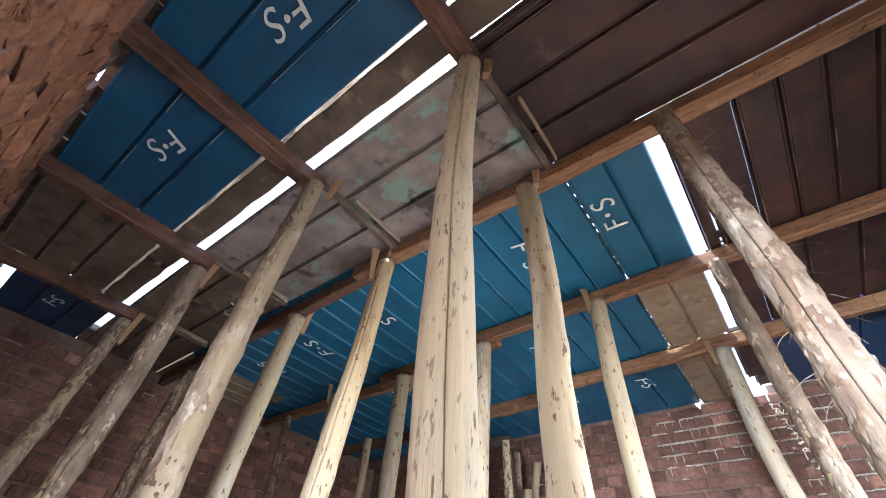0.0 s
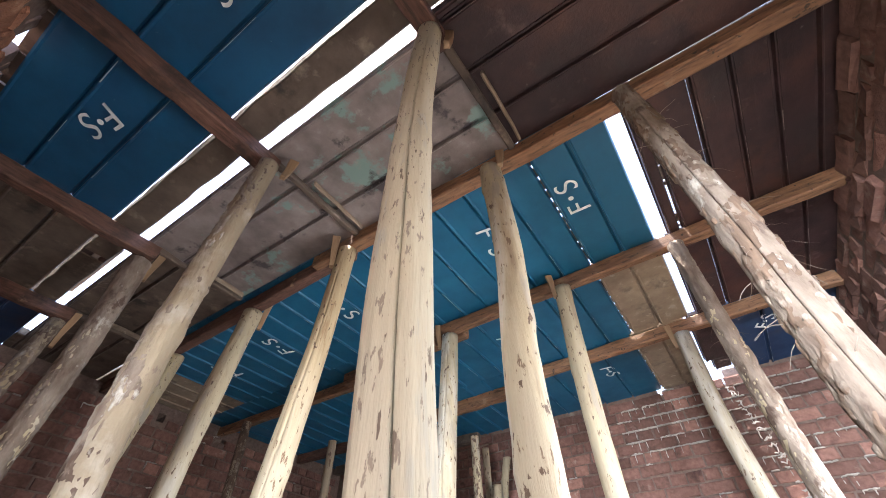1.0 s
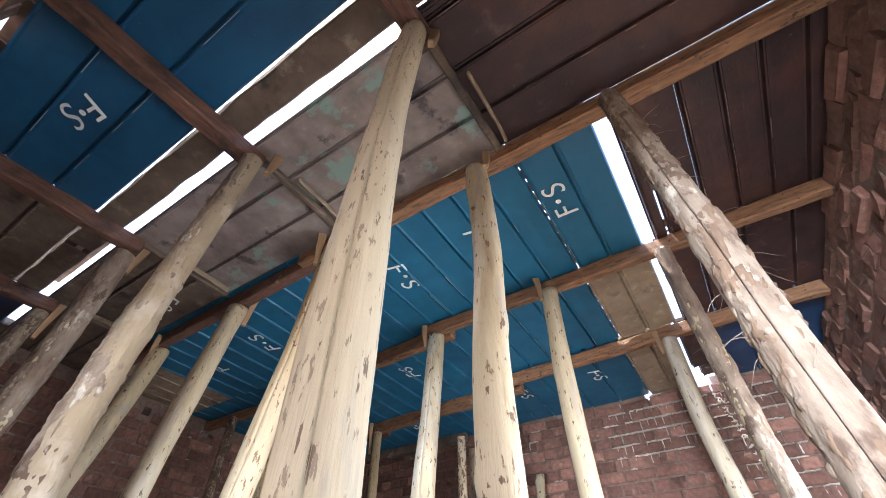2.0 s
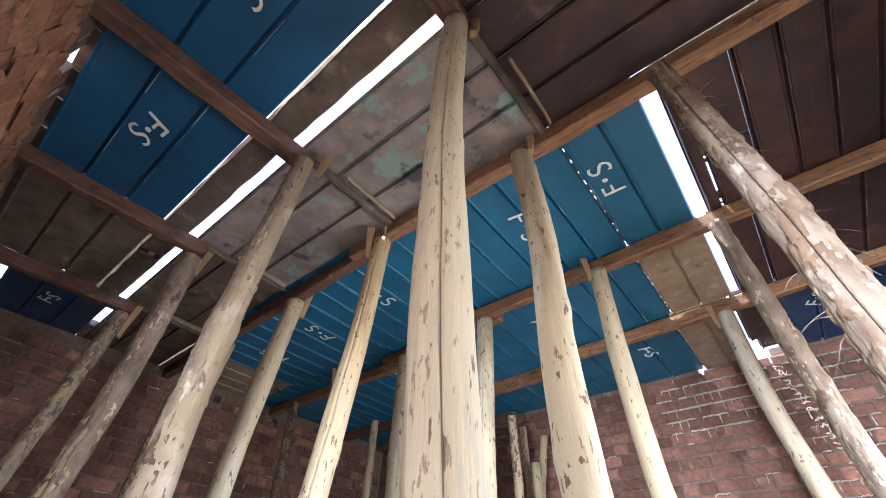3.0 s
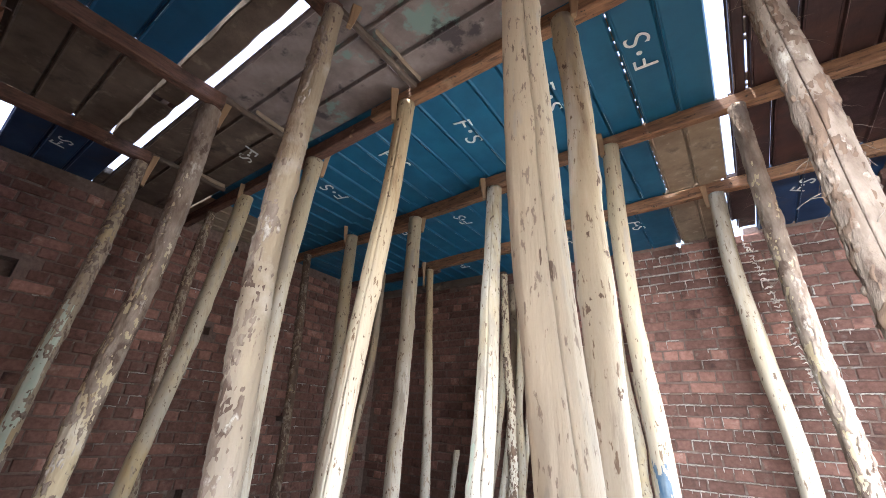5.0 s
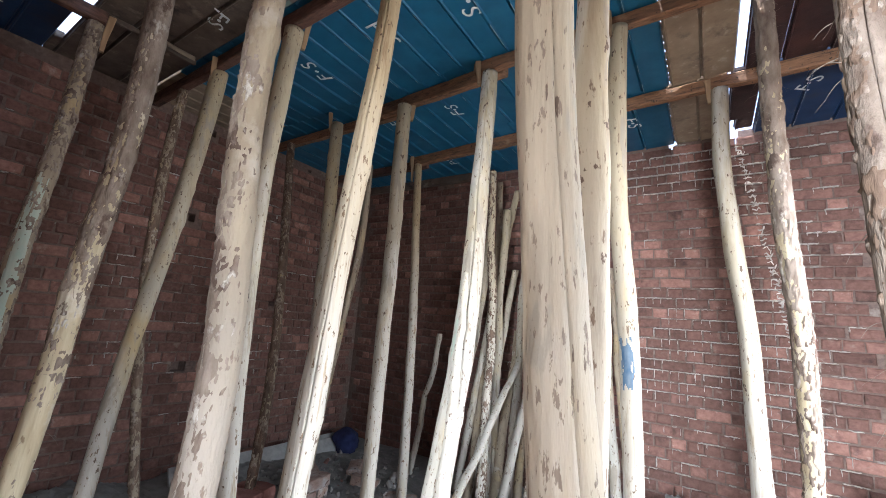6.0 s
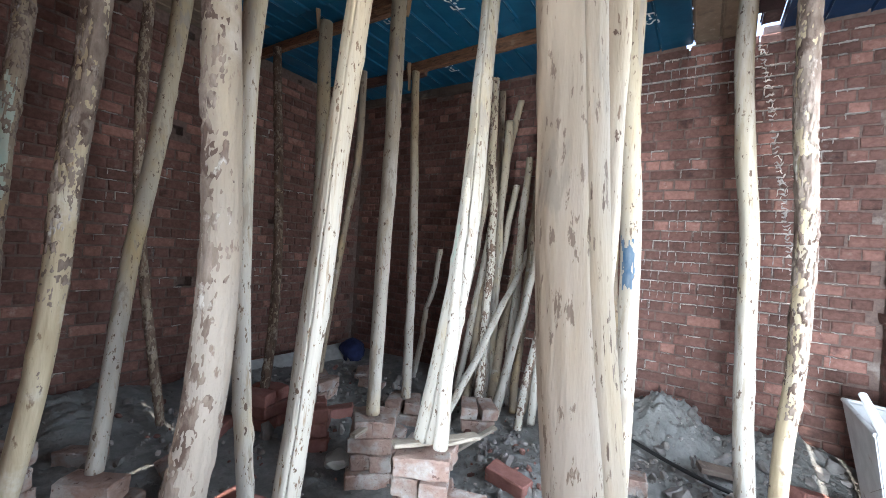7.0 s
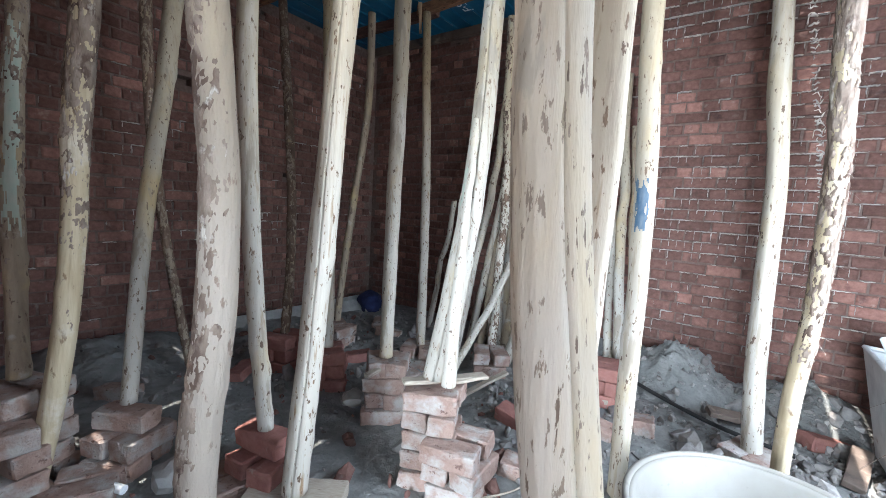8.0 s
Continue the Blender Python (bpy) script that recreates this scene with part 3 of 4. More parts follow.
for x, w in ((-0.335, 0.085), (-1.16, 0.085), (-2.045, 0.075), (-2.95, 0.07)):
    timber("joist", (x, SOUTH - 0.05, CEIL - 0.045), (x + 0.02, 0.52, CEIL - 0.045), 0.8 * w, 0.075, BEAM_Y, JOIST_LABEL, "joists", x)
    timber("batten", (x + 0.03, 0.5, CEIL - 0.02), (x + 0.035, 0.99, CEIL - 0.02), 0.030, 0.030, UMBER, "thin dark batten under the formwork", "battens", x + 1)
    timber("batten", (x + 0.085, 0.66, CEIL - 0.02), (x + 0.08, 0.97, CEIL - 0.02), 0.012, 0.03, BROWN, "thin split batten under the formwork", "battens", x + 2)


# ---- standing poles ----
def pole(top, foot, r_top, r_foot, label, bow=(0, 0), seed=0, wood=None, bark=0.0, bark_mat=None, crack=None, wedge=None, name="prop_pole", group="props under the formwork", fibres=0, wobble=1.0, mark=None, rise=0.0, shady=None, crack_u=(0.0, 0.93)):
    top, foot = Vector(top), Vector(foot)
    rnd = random.Random(seed)
    rings, segs = (300, 64) if bark else (96, 76 if crack is not None else 26)
    way = top - foot

    def bent(u):
        """The stem's sideways bends at five even heights, joined smoothly; none at its two ends."""
        stops = [(-bow[0][0], -bow[0][1]), (0.0, 0.0), *bow, (0.0, 0.0), (-bow[4][0], -bow[4][1])]
        k = min(5, int(u * 6))
        f = u * 6 - k
        a, b, c, d = (Vector(q) for q in stops[k:k + 4])
        return 0.5 * (2 * b + (c - a) * f + (2 * a - 5 * b + 4 * c - d) * f * f + (3 * b - 3 * c + d - a) * f ** 3)

    def small(u):
        s = math.sin(math.pi * u)
        return Vector((0.010 * s * noise.noise((u * 9, seed * 1.3, 4)), 0.010 * s * noise.noise((u * 8, seed * 1.9, 2)), 0))

    def axis(u):
        p = way * u
        if len(bow) == 5:
            return p + Vector((*bent(u), 0)) + 0.5 * small(u)
        s = math.sin(math.pi * u)
        wx = 0.016 * wobble * noise.noise((u * 3.1, seed * 1.7, 0.5)) + 0.007 * wobble * noise.noise((u * 9, seed * 1.3, 4))
        wy = 0.016 * wobble * noise.noise((u * 3.3, seed * 2.1, 7.5)) + 0.007 * wobble * noise.noise((u * 8, seed * 1.9, 2))
        return p + Vector((bow[0] * s + wx * s, bow[1] * s + wy * s, 0))

    knots = [(rnd.random(), rnd.random() * 6.28) for _ in range(9)]

    def radius(u, a):
        r = r_foot + (r_top - r_foot) * u
        r *= 1 + 0.08 * noise.noise((u * 7, seed, 2)) + 0.06 * noise.noise((math.cos(a) * 1.3, math.sin(a) * 1.3, u * 5 + seed)) + 0.035 * noise.noise((math.cos(a) * 4, math.sin(a) * 4, u * 14 + seed)) + 0.02 * noise.noise((math.cos(a) * 7, math.sin(a) * 7, u * 40 + seed))
        for ku, ka in knots:
            d = ((u - ku) * way.length / 0.03) ** 2 + (math.sin((a - ka) / 2) * 2 * r / 0.022) ** 2
            r += 0.006 * math.exp(-d)
        return r

    def ring(u, extra):
        p = axis(u)
        out = []
        turns, deep = [2 * math.pi * i / segs for i in range(segs)], [1.0] * segs
        if crack is not None and (crack_u[0] < u < crack_u[1]):
            c = (crack + 0.10 * math.sin(u * 5 + seed) + 0.07 * noise.noise((u * 11, seed, 6))) % (2 * math.pi)
            near = round(c / (2 * math.pi) * segs)
            half = 0.034 + 0.014 * noise.noise((u * 17, seed, 3))
            for k, off, d in ((-1, -half, 1.0), (0, 0.0, 0.4), (1, half, 1.0)):
                turns[(near + k) % segs], deep[(near + k) % segs] = c + off, d
        for a, d in zip(turns, deep):
            r = radius(u, a) * d + extra(u, a)
            out.append((p.x + r * math.cos(a), p.y + r * math.sin(a), p.z))
        return out

    faces = [(k * segs + i, k * segs + (i + 1) % segs, (k + 1) * segs + (i + 1) % segs, (k + 1) * segs + i) for k in range(rings) for i in range(segs)]
    verts = [v for k in range(rings + 1) for v in ring(k / rings, lambda u, a: 0)]
    thing = anchor(name, Matrix.Translation(foot), label, "pole", group)
    me = mesh_of("stem", verts, faces + [tuple(range(segs))[::-1], tuple(range(rings * segs, rings * segs + segs))], wood or POLE)
    for poly in me.polygons:
        poly.use_smooth = len(poly.vertices) == 4
    stem = new("stem", me)
    stem.parent = thing
    if bark:
        def flake(u, a):
            p = axis(u)
            r = radius(u, a)
            x, y, z = p.x + r * math.cos(a) + seed, p.y + r * math.sin(a), p.z
            n = 0.7 * noise.noise((x * 24, y * 24, z * 8)) + 0.8 * noise.noise((x * 70, y * 70, z * 30)) + 0.65 * noise.noise((x * 150, y * 150, z * 75))
            if shady is not None:
                n += 0.5 * math.cos(a - shady) - 0.2
            h = max(-1.0, min(1.0, (n - 0.50 + bark * 1.1 - rise * (1 - u) ** 2) * 5))
            return 0.0038 * h + (0.003 * noise.noise((x * 90, y * 90, z * 30)) if h > 0 else 0.0)

        bv = [v for k in range(rings + 1) for v in ring(k / rings, flake)]
        high = [flake(k / rings, 2 * math.pi * i / segs) > -0.003 for k in range(rings + 1) for i in range(segs)]
        keep = [q for q in faces if any(high[i] for i in q)]
        used = sorted({i for q in keep for i in q})
        slot = {v: k for k, v in enumerate(used)}
        bm = bmesh.new()
        bvs = [bm.verts.new(bv[i]) for i in used]
        for q in keep:
            bm.faces.new([bvs[slot[i]] for i in q])
        part("bark", bm, bark_mat or BARK, thing, "loose flaking bark", True)
        tagged(thing.children[-1], kind="stuff")
    if mark:
        u0, u1, a0, half, paint, words = mark
        bm = bmesh.new()
        grid = {}
        for k in range(41):
            for i in range(17):
                u, a = u0 + (u1 - u0) * k / 40, a0 + half * (i / 8 - 1)
                p = axis(u)
                r = radius(u, a) + 0.0015
                edge = noise.noise((a * 5, u * 40, seed)) + 0.6 * noise.noise((a * 14, u * 160, seed)) + 0.75 - 1.1 * max(abs(i / 8 - 1), abs(k / 20 - 1)) ** 2
                grid[k, i] = (bm.verts.new((p.x + r * math.cos(a), p.y + r * math.sin(a), p.z)), edge)
        for k in range(40):
            for i in range(16):
                q = [grid[c] for c in ((k, i), (k, i + 1), (k + 1, i + 1), (k + 1, i))]
                if sum(e for _, e in q) > 0.8:
                    bm.faces.new([v for v, _ in q])
        bmesh.ops.delete(bm, geom=[v for v in bm.verts if not v.link_faces], context="VERTS")
        part("paint_mark", bm, paint, thing, words, True)
    if fibres:
        bm = bmesh.new()
        for _ in range(fibres):
            u, a = rnd.uniform(0.25, 0.97), rnd.random() * 6.28
            p = axis(u)
            r = radius(u, a)
            o = Vector((p.x + r * math.cos(a), p.y + r * math.sin(a), p.z))
            d = Vector((math.cos(a + rnd.uniform(-0.8, 0.8)), math.sin(a + rnd.uniform(-0.8, 0.8)), rnd.uniform(-0.8, 0.5)))
            side = Vector((-math.sin(a), math.cos(a), 0.3)) * 0.0012
            last = None
            length = rnd.uniform(0.012, 0.06)
            for k in range(5):
                f = k / 4
                q = o + d * length * f + Vector((0, 0, -0.02 * f * f)) + 0.010 * f * noise.noise_vector((u * 50, a * 9, f * 2))
                pair = (bm.verts.new(q + side * (1 - 0.7 * f)), bm.verts.new(q - side * (1 - 0.7 * f)))
                if last:
                    bm.faces.new((last[0], last[1], pair[1], pair[0]))
                last = pair
        tagged(part("fraying", bm, BARK_GREY, thing.children[1] if bark else thing, "frayed bark fibres"), kind="stuff")
    if wedge:
        dx, dy, length = wedge
        ahead = Vector((top.x, top.y, 0)).normalized()
        aside = Vector((ahead.y, -ahead.x, 0))
        bm = box_bm((0.036, 0.024, length), (0, 0, 0), 0.003, 0.008, seed, 8)
        for v in bm.verts:
            f = 0.5 - v.co.z / length
            v.co.x *= 1 - 0.45 * f
            v.co = axis(1.0) + aside * (v.co.x + dx * (1.5 - 0.3 * f)) + ahead * (v.co.y + dy) + Vector((0, 0, v.co.z - length / 2 + 0.075))
        part("wedge", bm, SPLIT, thing, "split wooden wedge nailed at the top")
    return thing


SMOOTH = "pale peeled timber pole propping the formwork"
TZ = CEIL - 0.10
pole((-0.315, 0.452, TZ + 0.02), (-0.07, 0.426, 0), 0.036, 0.0435, "thick pale peeled pole with a long split", (-0.11, -0.012), 1, POLE_FLECK, crack=-0.86, wedge=(0.04, 0.02, 0.13))
pole((-0.404, 0.981, TZ), (-0.415, 0.947, 0), 0.042, 0.042, SMOOTH, ((0.024, -0.038), (0.044, -0.069), (0.053, -0.085), (0.048, -0.077), (0.039, -0.041)), 2, wedge=(0.03, -0.03, 0.10))
pole((-0.451, 1.822, TZ), (-0.399, 1.762, 0.0), 0.043, 0.036, "pale pole with a blue paint mark", ((0.006, -0.008), (0.013, -0.015), (0.008, -0.020), (-0.017, -0.023), (-0.015, -0.015)), 3, mark=(0.385, 0.475, -1.75, 0.75, BLUE_MARK, "blue paint mark"), wedge=(-0.035, -0.025, 0.14))
pole((-0.029, 2.615, TZ), (0.070, 2.424, 0.05), 0.044, 0.044, SMOOTH, ((-0.013, -0.006), (-0.005, -0.012), (0.003, -0.016), (-0.020, -0.014), (-0.026, -0.009)), 4, wedge=(-0.04, 0.0, 0.16))
pole((0.105, 1.818, TZ), (0.144, 2.136, 0.0), 0.032, 0.032, "rough pole with grey flaking bark", ((0.001, -0.018), (0.024, -0.035), (0.021, -0.042), (-0.004, -0.037), (-0.006, -0.022)), 5, POLE_YELLOW, 0.95, BARK_MIX, rise=1.5, fibres=260)
pole((0.116, 0.965, TZ), (0.15, 0.80, 0), 0.034, 0.042, "weathered pole with a long crack and frayed bark", (0.0, -0.02), 6, BARK_MIX, 0.28, BARK, crack=-1.75, fibres=120)
pole((-1.175, 0.994, TZ), (-1.325, 0.862, 0.09), 0.040, 0.047, "knobbly yellowish peeled pole with a split", ((0.006, 0.002), (0.011, 0.001), (0.011, -0.002), (0.010, 0.003), (0.009, 0.006)), 7, POLE_AMBER, crack=-0.9, wedge=(-0.045, -0.01, 0.2))
pole((-1.944, 1.054, TZ), (-1.545, 0.878, 0.24), 0.050, 0.030, SMOOTH, ((-0.013, -0.026), (-0.021, -0.045), (-0.023, -0.051), (-0.021, -0.048), (-0.012, -0.028)), 8, wedge=(0.045, -0.01, 0.17))
pole((-1.096, 0.478, TZ), (-1.233, 0.485, 0.0), 0.034, 0.051, "thick rough pole in pinkish grey bark with dark bare patches", ((0.015, -0.004), (0.044, 0.024), (0.043, 0.011), (0.022, -0.021), (0.012, -0.013)), 9, BARK_PALE, 0.42, BARK_MIX, shady=-2.3, wedge=(0.05, -0.01, 0.13))
pole((-2.736, 1.072, TZ), (-2.092, 0.591, 0.27), 0.050, 0.030, SMOOTH, ((-0.006, -0.007), (-0.009, -0.008), (-0.004, 0.006), (0.003, 0.010), (0.004, 0.008)), 10, wedge=(-0.03, -0.03, 0.16))
pole((-3.199, 1.062, TZ), (-2.853, 1.135, 0.05), 0.030, 0.023, "thin crooked dark pole", ((-0.014, -0.035), (-0.026, -0.066), (-0.030, -0.078), (-0.027, -0.070), (-0.017, -0.043)), 11, POLE_OLD, 0.55, BARK)
pole((-2.050, 0.484, TZ), (-2.067, 0.287, 0.0), 0.044, 0.036, "rough pole covered with flaking bark and frayed fibres", ((-0.001, 0.054), (-0.008, 0.075), (-0.019, 0.066), (-0.017, 0.072), (-0.010, 0.049)), 12, POLE_YELLOW, 1.10, BARK_MIX, rise=2.3, wedge=(0.045, 0.0, 0.16), fibres=140)
pole((-2.917, 0.479, TZ), (-2.262, 0.300, 0.42), 0.036, 0.034, "weathered pole with a green stain", ((0.001, -0.011), (0.002, -0.019), (0.004, -0.017), (0.006, -0.001), (0.004, 0.0)), 13, POLE_OLD, 0.55, BARK_MIX, rise=1.2, mark=(0.2, 0.62, -0.3, 0.9, GREEN_MARK, "faint green stain"), wedge=(0.04, 0.0, 0.22))
pole((-3.218, 1.973, TZ), (-2.512, 1.583, 0.22), 0.030, 0.028, "thin dark pole with bark", ((0.023, 0.035), (0.031, 0.046), (0.026, 0.040), (0.019, 0.029), (0.009, 0.014)), 14, POLE_OLD, 0.70, BARK)
pole((-2.534, 1.897, TZ), (-2.105, 1.616, 0.25), 0.046, 0.040, SMOOTH, ((0.003, 0.003), (0.005, 0.006), (0.006, 0.008), (0.005, 0.007), (0.002, 0.002)), 15, wedge=(-0.04, 0, 0.15))
pole((-2.556, 2.319, 2.62), (-2.631, 2.131, 0.2), 0.030, 0.028, "thin brown stripped pole", ((0.005, 0.004), (0.013, 0.011), (0.027, 0.025), (0.036, 0.036), (0.025, 0.025)), 16, POLE_OLD)
pole((-1.876, 1.927, TZ), (-1.579, 1.595, 0.33), 0.050, 0.036, SMOOTH, ((-0.001, 0.001), (0.001, 0.003), (0.002, 0.004), (0.004, 0.006), (0.0, 0.001)), 17, wedge=(0.045, 0, 0.18))
pole((-2.424, 2.828, TZ), (-1.890, 2.292, 0.14), 0.035, 0.034, "thin pole of split wood", ((0.007, 0.006), (0.011, 0.010), (0.015, 0.013), (0.008, 0.007), (0.003, 0.003)), 18, POLE_AMBER, wedge=(-0.04, 0, 0.25))
pole((-1.173, 1.859, TZ), (-1.075, 1.367, 0.44), 0.045, 0.056, "pale forked pole standing on a brick pier", ((0.024, 0.017), (0.041, 0.028), (0.039, 0.027), (0.024, 0.017), (0.015, 0.011)), 19, crack=-1.2, mark=(0.30, 0.40, -1.6, 0.6, GREEN_MARK, "faint green stain"), wedge=(-0.05, 0, 0.16))
pole((-1.075, 1.56, 1.55), (-0.985, 1.33, 0.44), 0.012, 0.030, "pale split stake standing against a forked pole", (0.01, -0.02), 20, name="split_stake", group="")
# loose poles leaning into the corner; the last six are added to shade the wall
LEAN = "spare timber pole leaning in the corner"
for i, (tx, ty, tz, fx, fy, r, k) in enumerate(((-2.21, 3.10, 1.22, -2.34, 2.98, 0.026, 0), (-1.90, 3.40, 2.30, -1.78, 2.60, 0.033, 0), (-1.63, 3.40, 2.62, -1.86, 2.95, 0.034, 0), (-1.71, 3.02, 2.69, -1.55, 2.77, 0.034, 1), (-1.78, 3.32, 2.70, -1.65, 2.98, 0.030, 2),
                                                (-1.65, 3.22, 2.38, -1.55, 2.98, 0.038, 0), (-1.44, 3.42, 1.34, -1.55, 2.17, 0.029, 0), (-1.53, 3.30, 1.30, -1.49, 2.84, 0.036, 2), (-1.75, 3.35, 1.40, -1.53, 2.81, 0.030, 0), (-1.90, 3.30, 0.80, -1.65, 2.73, 0.028, 2), (-0.87, 3.38, 2.24, -0.66, 2.98, 0.036, 0),
                                                (-0.80, 3.43, 1.86, -0.61, 3.05, 0.026, 2), (-0.92, 3.40, 1.40, -0.75, 2.98, 0.028, 0), (-0.85, 3.30, 0.90, -0.69, 2.95, 0.020, 0), (-1.32, 3.43, 2.2, -1.12, 2.75, 0.028, 0), (-1.22, 3.43, 1.95, -1.16, 2.6, 0.026, 1), (-2.02, 3.42, 1.95, -2.00, 2.75, 0.028, 2), (-1.25, 3.42, 2.45, -1.38, 2.70, 0.034, 0), (-1.42, 3.43, 2.30, -1.30, 2.85, 0.030, 2), (-1.52, 3.42, 2.10, -1.42, 2.95, 0.034, 0), (-1.15, 3.43, 2.05, -1.25, 2.9, 0.032, 2), (-1.78, 3.43, 2.15, -1.72, 2.95, 0.034, 2), (-1.62, 3.40, 1.85, -1.70, 2.85, 0.032, 0))):
    pole((tx, ty, tz), (fx, fy, 0.03), r * 0.9, r, LEAN, (0.03 * math.sin(i * 2.3), 0.02), 40 + i, (POLE, SPLIT, POLE_OLD)[k] if k != 1 else POLE, 0.3 if k == 1 else 0.0, BARK, name="loose_pole", group="spare poles", wobble=2)


# ---- brick piers under the poles ----
def brick_mesh(name, size, material, seed, rough=0.007, bevel=0.006):
    bm = box_bm(size, (0, 0, 0), bevel)
    bmesh.ops.subdivide_edges(bm, edges=[e for e in bm.edges if e.calc_length() > 0.04], cuts=2, use_grid_fill=True)
    for v in bm.verts:
        v.co += rough * noise.noise_vector(v.co * 22 + Vector((seed * 3.1, seed, 0))) + 0.5 * rough * noise.noise_vector(v.co * 60 + Vector((seed, 0, 2)))
        v.co.z += size[2] / 2
    me = bpy.data.meshes.new(name)
    bm.to_mesh(me)
    bm.free()
    me.materials.append(material)
    return me


LOOSE = {m: [brick_mesh("brick", (0.222, 0.108, 0.079), m, s) for s in range(5)] for m in (BRICK_DUST, BRICK_RED)}


def pier(x, y, courses, turn, label, material=None, seed=0, wide=True, z=0.0):
    """A dry pier: two bricks a course, turned crosswise course by course."""
    rnd = random.Random(seed)
    ob = anchor("brick_pier", pose(x, y, floor_height(x, y) - 0.01 + z, 0, 0, turn), label, "brick pier", "brick piers")
    for c in range(courses):
        last = c == courses - 1 and not wide
        for side in ((0,) if last else (-1, 1)):
            b = new("brick", rnd.choice(LOOSE[material or BRICK_DUST]))
            b.parent = ob
            cross = 90 if c % 2 else 0
            off = Vector((0, side * 0.058)) if not cross else Vector((side * 0.058, 0))
            grow = 1 + 0.25 * max(0, 1 - c / 2) if courses > 3 else 1
            b.matrix_basis = pose(off.x * grow + rnd.uniform(-0.012, 0.012), off.y * grow + rnd.uniform(-0.012, 0.012), c * 0.084, rnd.uniform(-1, 1), rnd.uniform(-1, 1), cross + rnd.uniform(-9, 9))
    return ob


pier(-1.08, 1.37, 5, 20, "dry pier of dusty red bricks under a pole", seed=1)
pier(-0.93, 1.36, 3, 10, "low stack of dusty red bricks beside the pier", seed=11)
pier(-1.58, 1.60, 4, 40, "dry pier of dusty red bricks under a pole", seed=2)
pier(-1.46, 1.70, 2, 15, "two courses of loose bricks", seed=12)
pier(-2.09, 0.59, 3, 30, "low pier of dusty bricks under a pole", seed=3, wide=False)
pier(-1.99, 0.42, 1, 60, "loose bricks beside the pier", seed=13)
pier(-1.54, 0.88, 3, 15, "low pier of red bricks under a pole", BRICK_RED, 4, False)
pier(-1.60, 0.80, 1, 70, "loose bricks beside the pier", seed=14)
pier(-2.26, 0.30, 5, 25, "tall pier of dusty bricks under a pole", seed=5)
pier(-2.10, 0.20, 4, 5, "stack of dusty bricks", seed=15)
pier(-2.51, 1.58, 3, 20, "low pier of red bricks under a pole", BRICK_RED, 6)
pier(-2.11, 1.62, 3, 50, "pier of red bricks under a pole", BRICK_RED, 7)
pier(-2.63, 2.13, 2, 10, "low pier of bricks under a thin pole", seed=8)
pier(-1.89, 2.29, 2, 30, "two courses of bricks under a thin pole", seed=9)
pier(-1.42, 2.52, 2, 35, "two courses of clean bricks among the leaning poles", seed=10)
pier(-0.66, 2.62, 3, 10, "stack of red bricks behind the poles", BRICK_RED, 16)
pier(0.07, 2.42, 1, 60, "brick under a pole", seed=17)


# ---- small things on the floor ----
def lathe_bm(profile, segs=48):
    bm = bmesh.new()
    rows = []
    for r, z in profile:
        rows.append([bm.verts.new((r * math.cos(2 * math.pi * i / segs), r * math.sin(2 * math.pi * i / segs), z)) for i in range(segs)])
    for a, b in zip(rows, rows[1:]):
        for i in range(segs):
            bm.faces.new((a[i], a[(i + 1) % segs], b[(i + 1) % segs], b[i]))
    bm.faces.new(rows[0][::-1])
    bm.faces.new(rows[-1])
    bmesh.ops.recalc_face_normals(bm, faces=bm.faces)
    return bm


def tube(name, points, r, material, label, category, parent=None, cyclic=False, segs=8):
    """A bent tube along a smooth line of points, as one mesh."""
    cu = bpy.data.curves.new(name, "CURVE")
    cu.dimensions, cu.bevel_depth, cu.bevel_resolution, cu.use_fill_caps = "3D", r, 3, True
    sp = cu.splines.new("NURBS")
    sp.points.add(len(points) - 1)
    for p, q in zip(sp.points, points):
        p.co = (*q, 1)
    sp.use_endpoint_u, sp.order_u, sp.use_cyclic_u = not cyclic, 3, cyclic
    tmp = new("tmp_curve", cu)
    bpy.context.view_layer.update()
    me = bpy.data.meshes.new_from_object(tmp)
    bpy.data.objects.remove(tmp)
    me.materials.clear()
    me.materials.append(material)
    ob = new(name, me)
    if parent:
        ob.parent = parent
        return tagged(ob, label)
    return tagged(ob, label, category)


tub = anchor("tub", pose(0.07, 1.47, 0.01), "large round pale plastic tub standing on the dirt", "tub")
part("basin", lathe_bm([(0.30, 0.0), (0.33, 0.02), (0.385, 0.25), (0.39, 0.262), (0.375, 0.262), (0.365, 0.25), (0.315, 0.03), (0.02, 0.025)]), PALE, tub, smooth=True)
tube("rim", [(0.394 * math.cos(a * math.pi / 12), 0.394 * math.sin(a * math.pi / 12), 0.262) for a in range(24)], 0.011, PALE, "rolled rim", "", tub, True)

def sheet_bm(corners, thick):
    """A flat four-cornered metal sheet with thickness and softened edges."""
    bm = bmesh.new()
    face = bm.faces.new([bm.verts.new(c) for c in corners])
    bm.normal_update()
    top = bmesh.ops.extrude_face_region(bm, geom=[face])
    bmesh.ops.translate(bm, vec=face.normal * thick, verts=[g for g in top["geom"] if isinstance(g, bmesh.types.BMVert)])
    bmesh.ops.recalc_face_normals(bm, faces=bm.faces)
    bmesh.ops.bevel(bm, geom=list(bm.edges), offset=thick * 0.3, segments=1, affect="EDGES")
    return bm


tray = anchor("mortar_trough", pose(0.495, 2.45, 0.02), "whitewashed sheet-metal mortar trough with a pale handle by the wall", "trough")
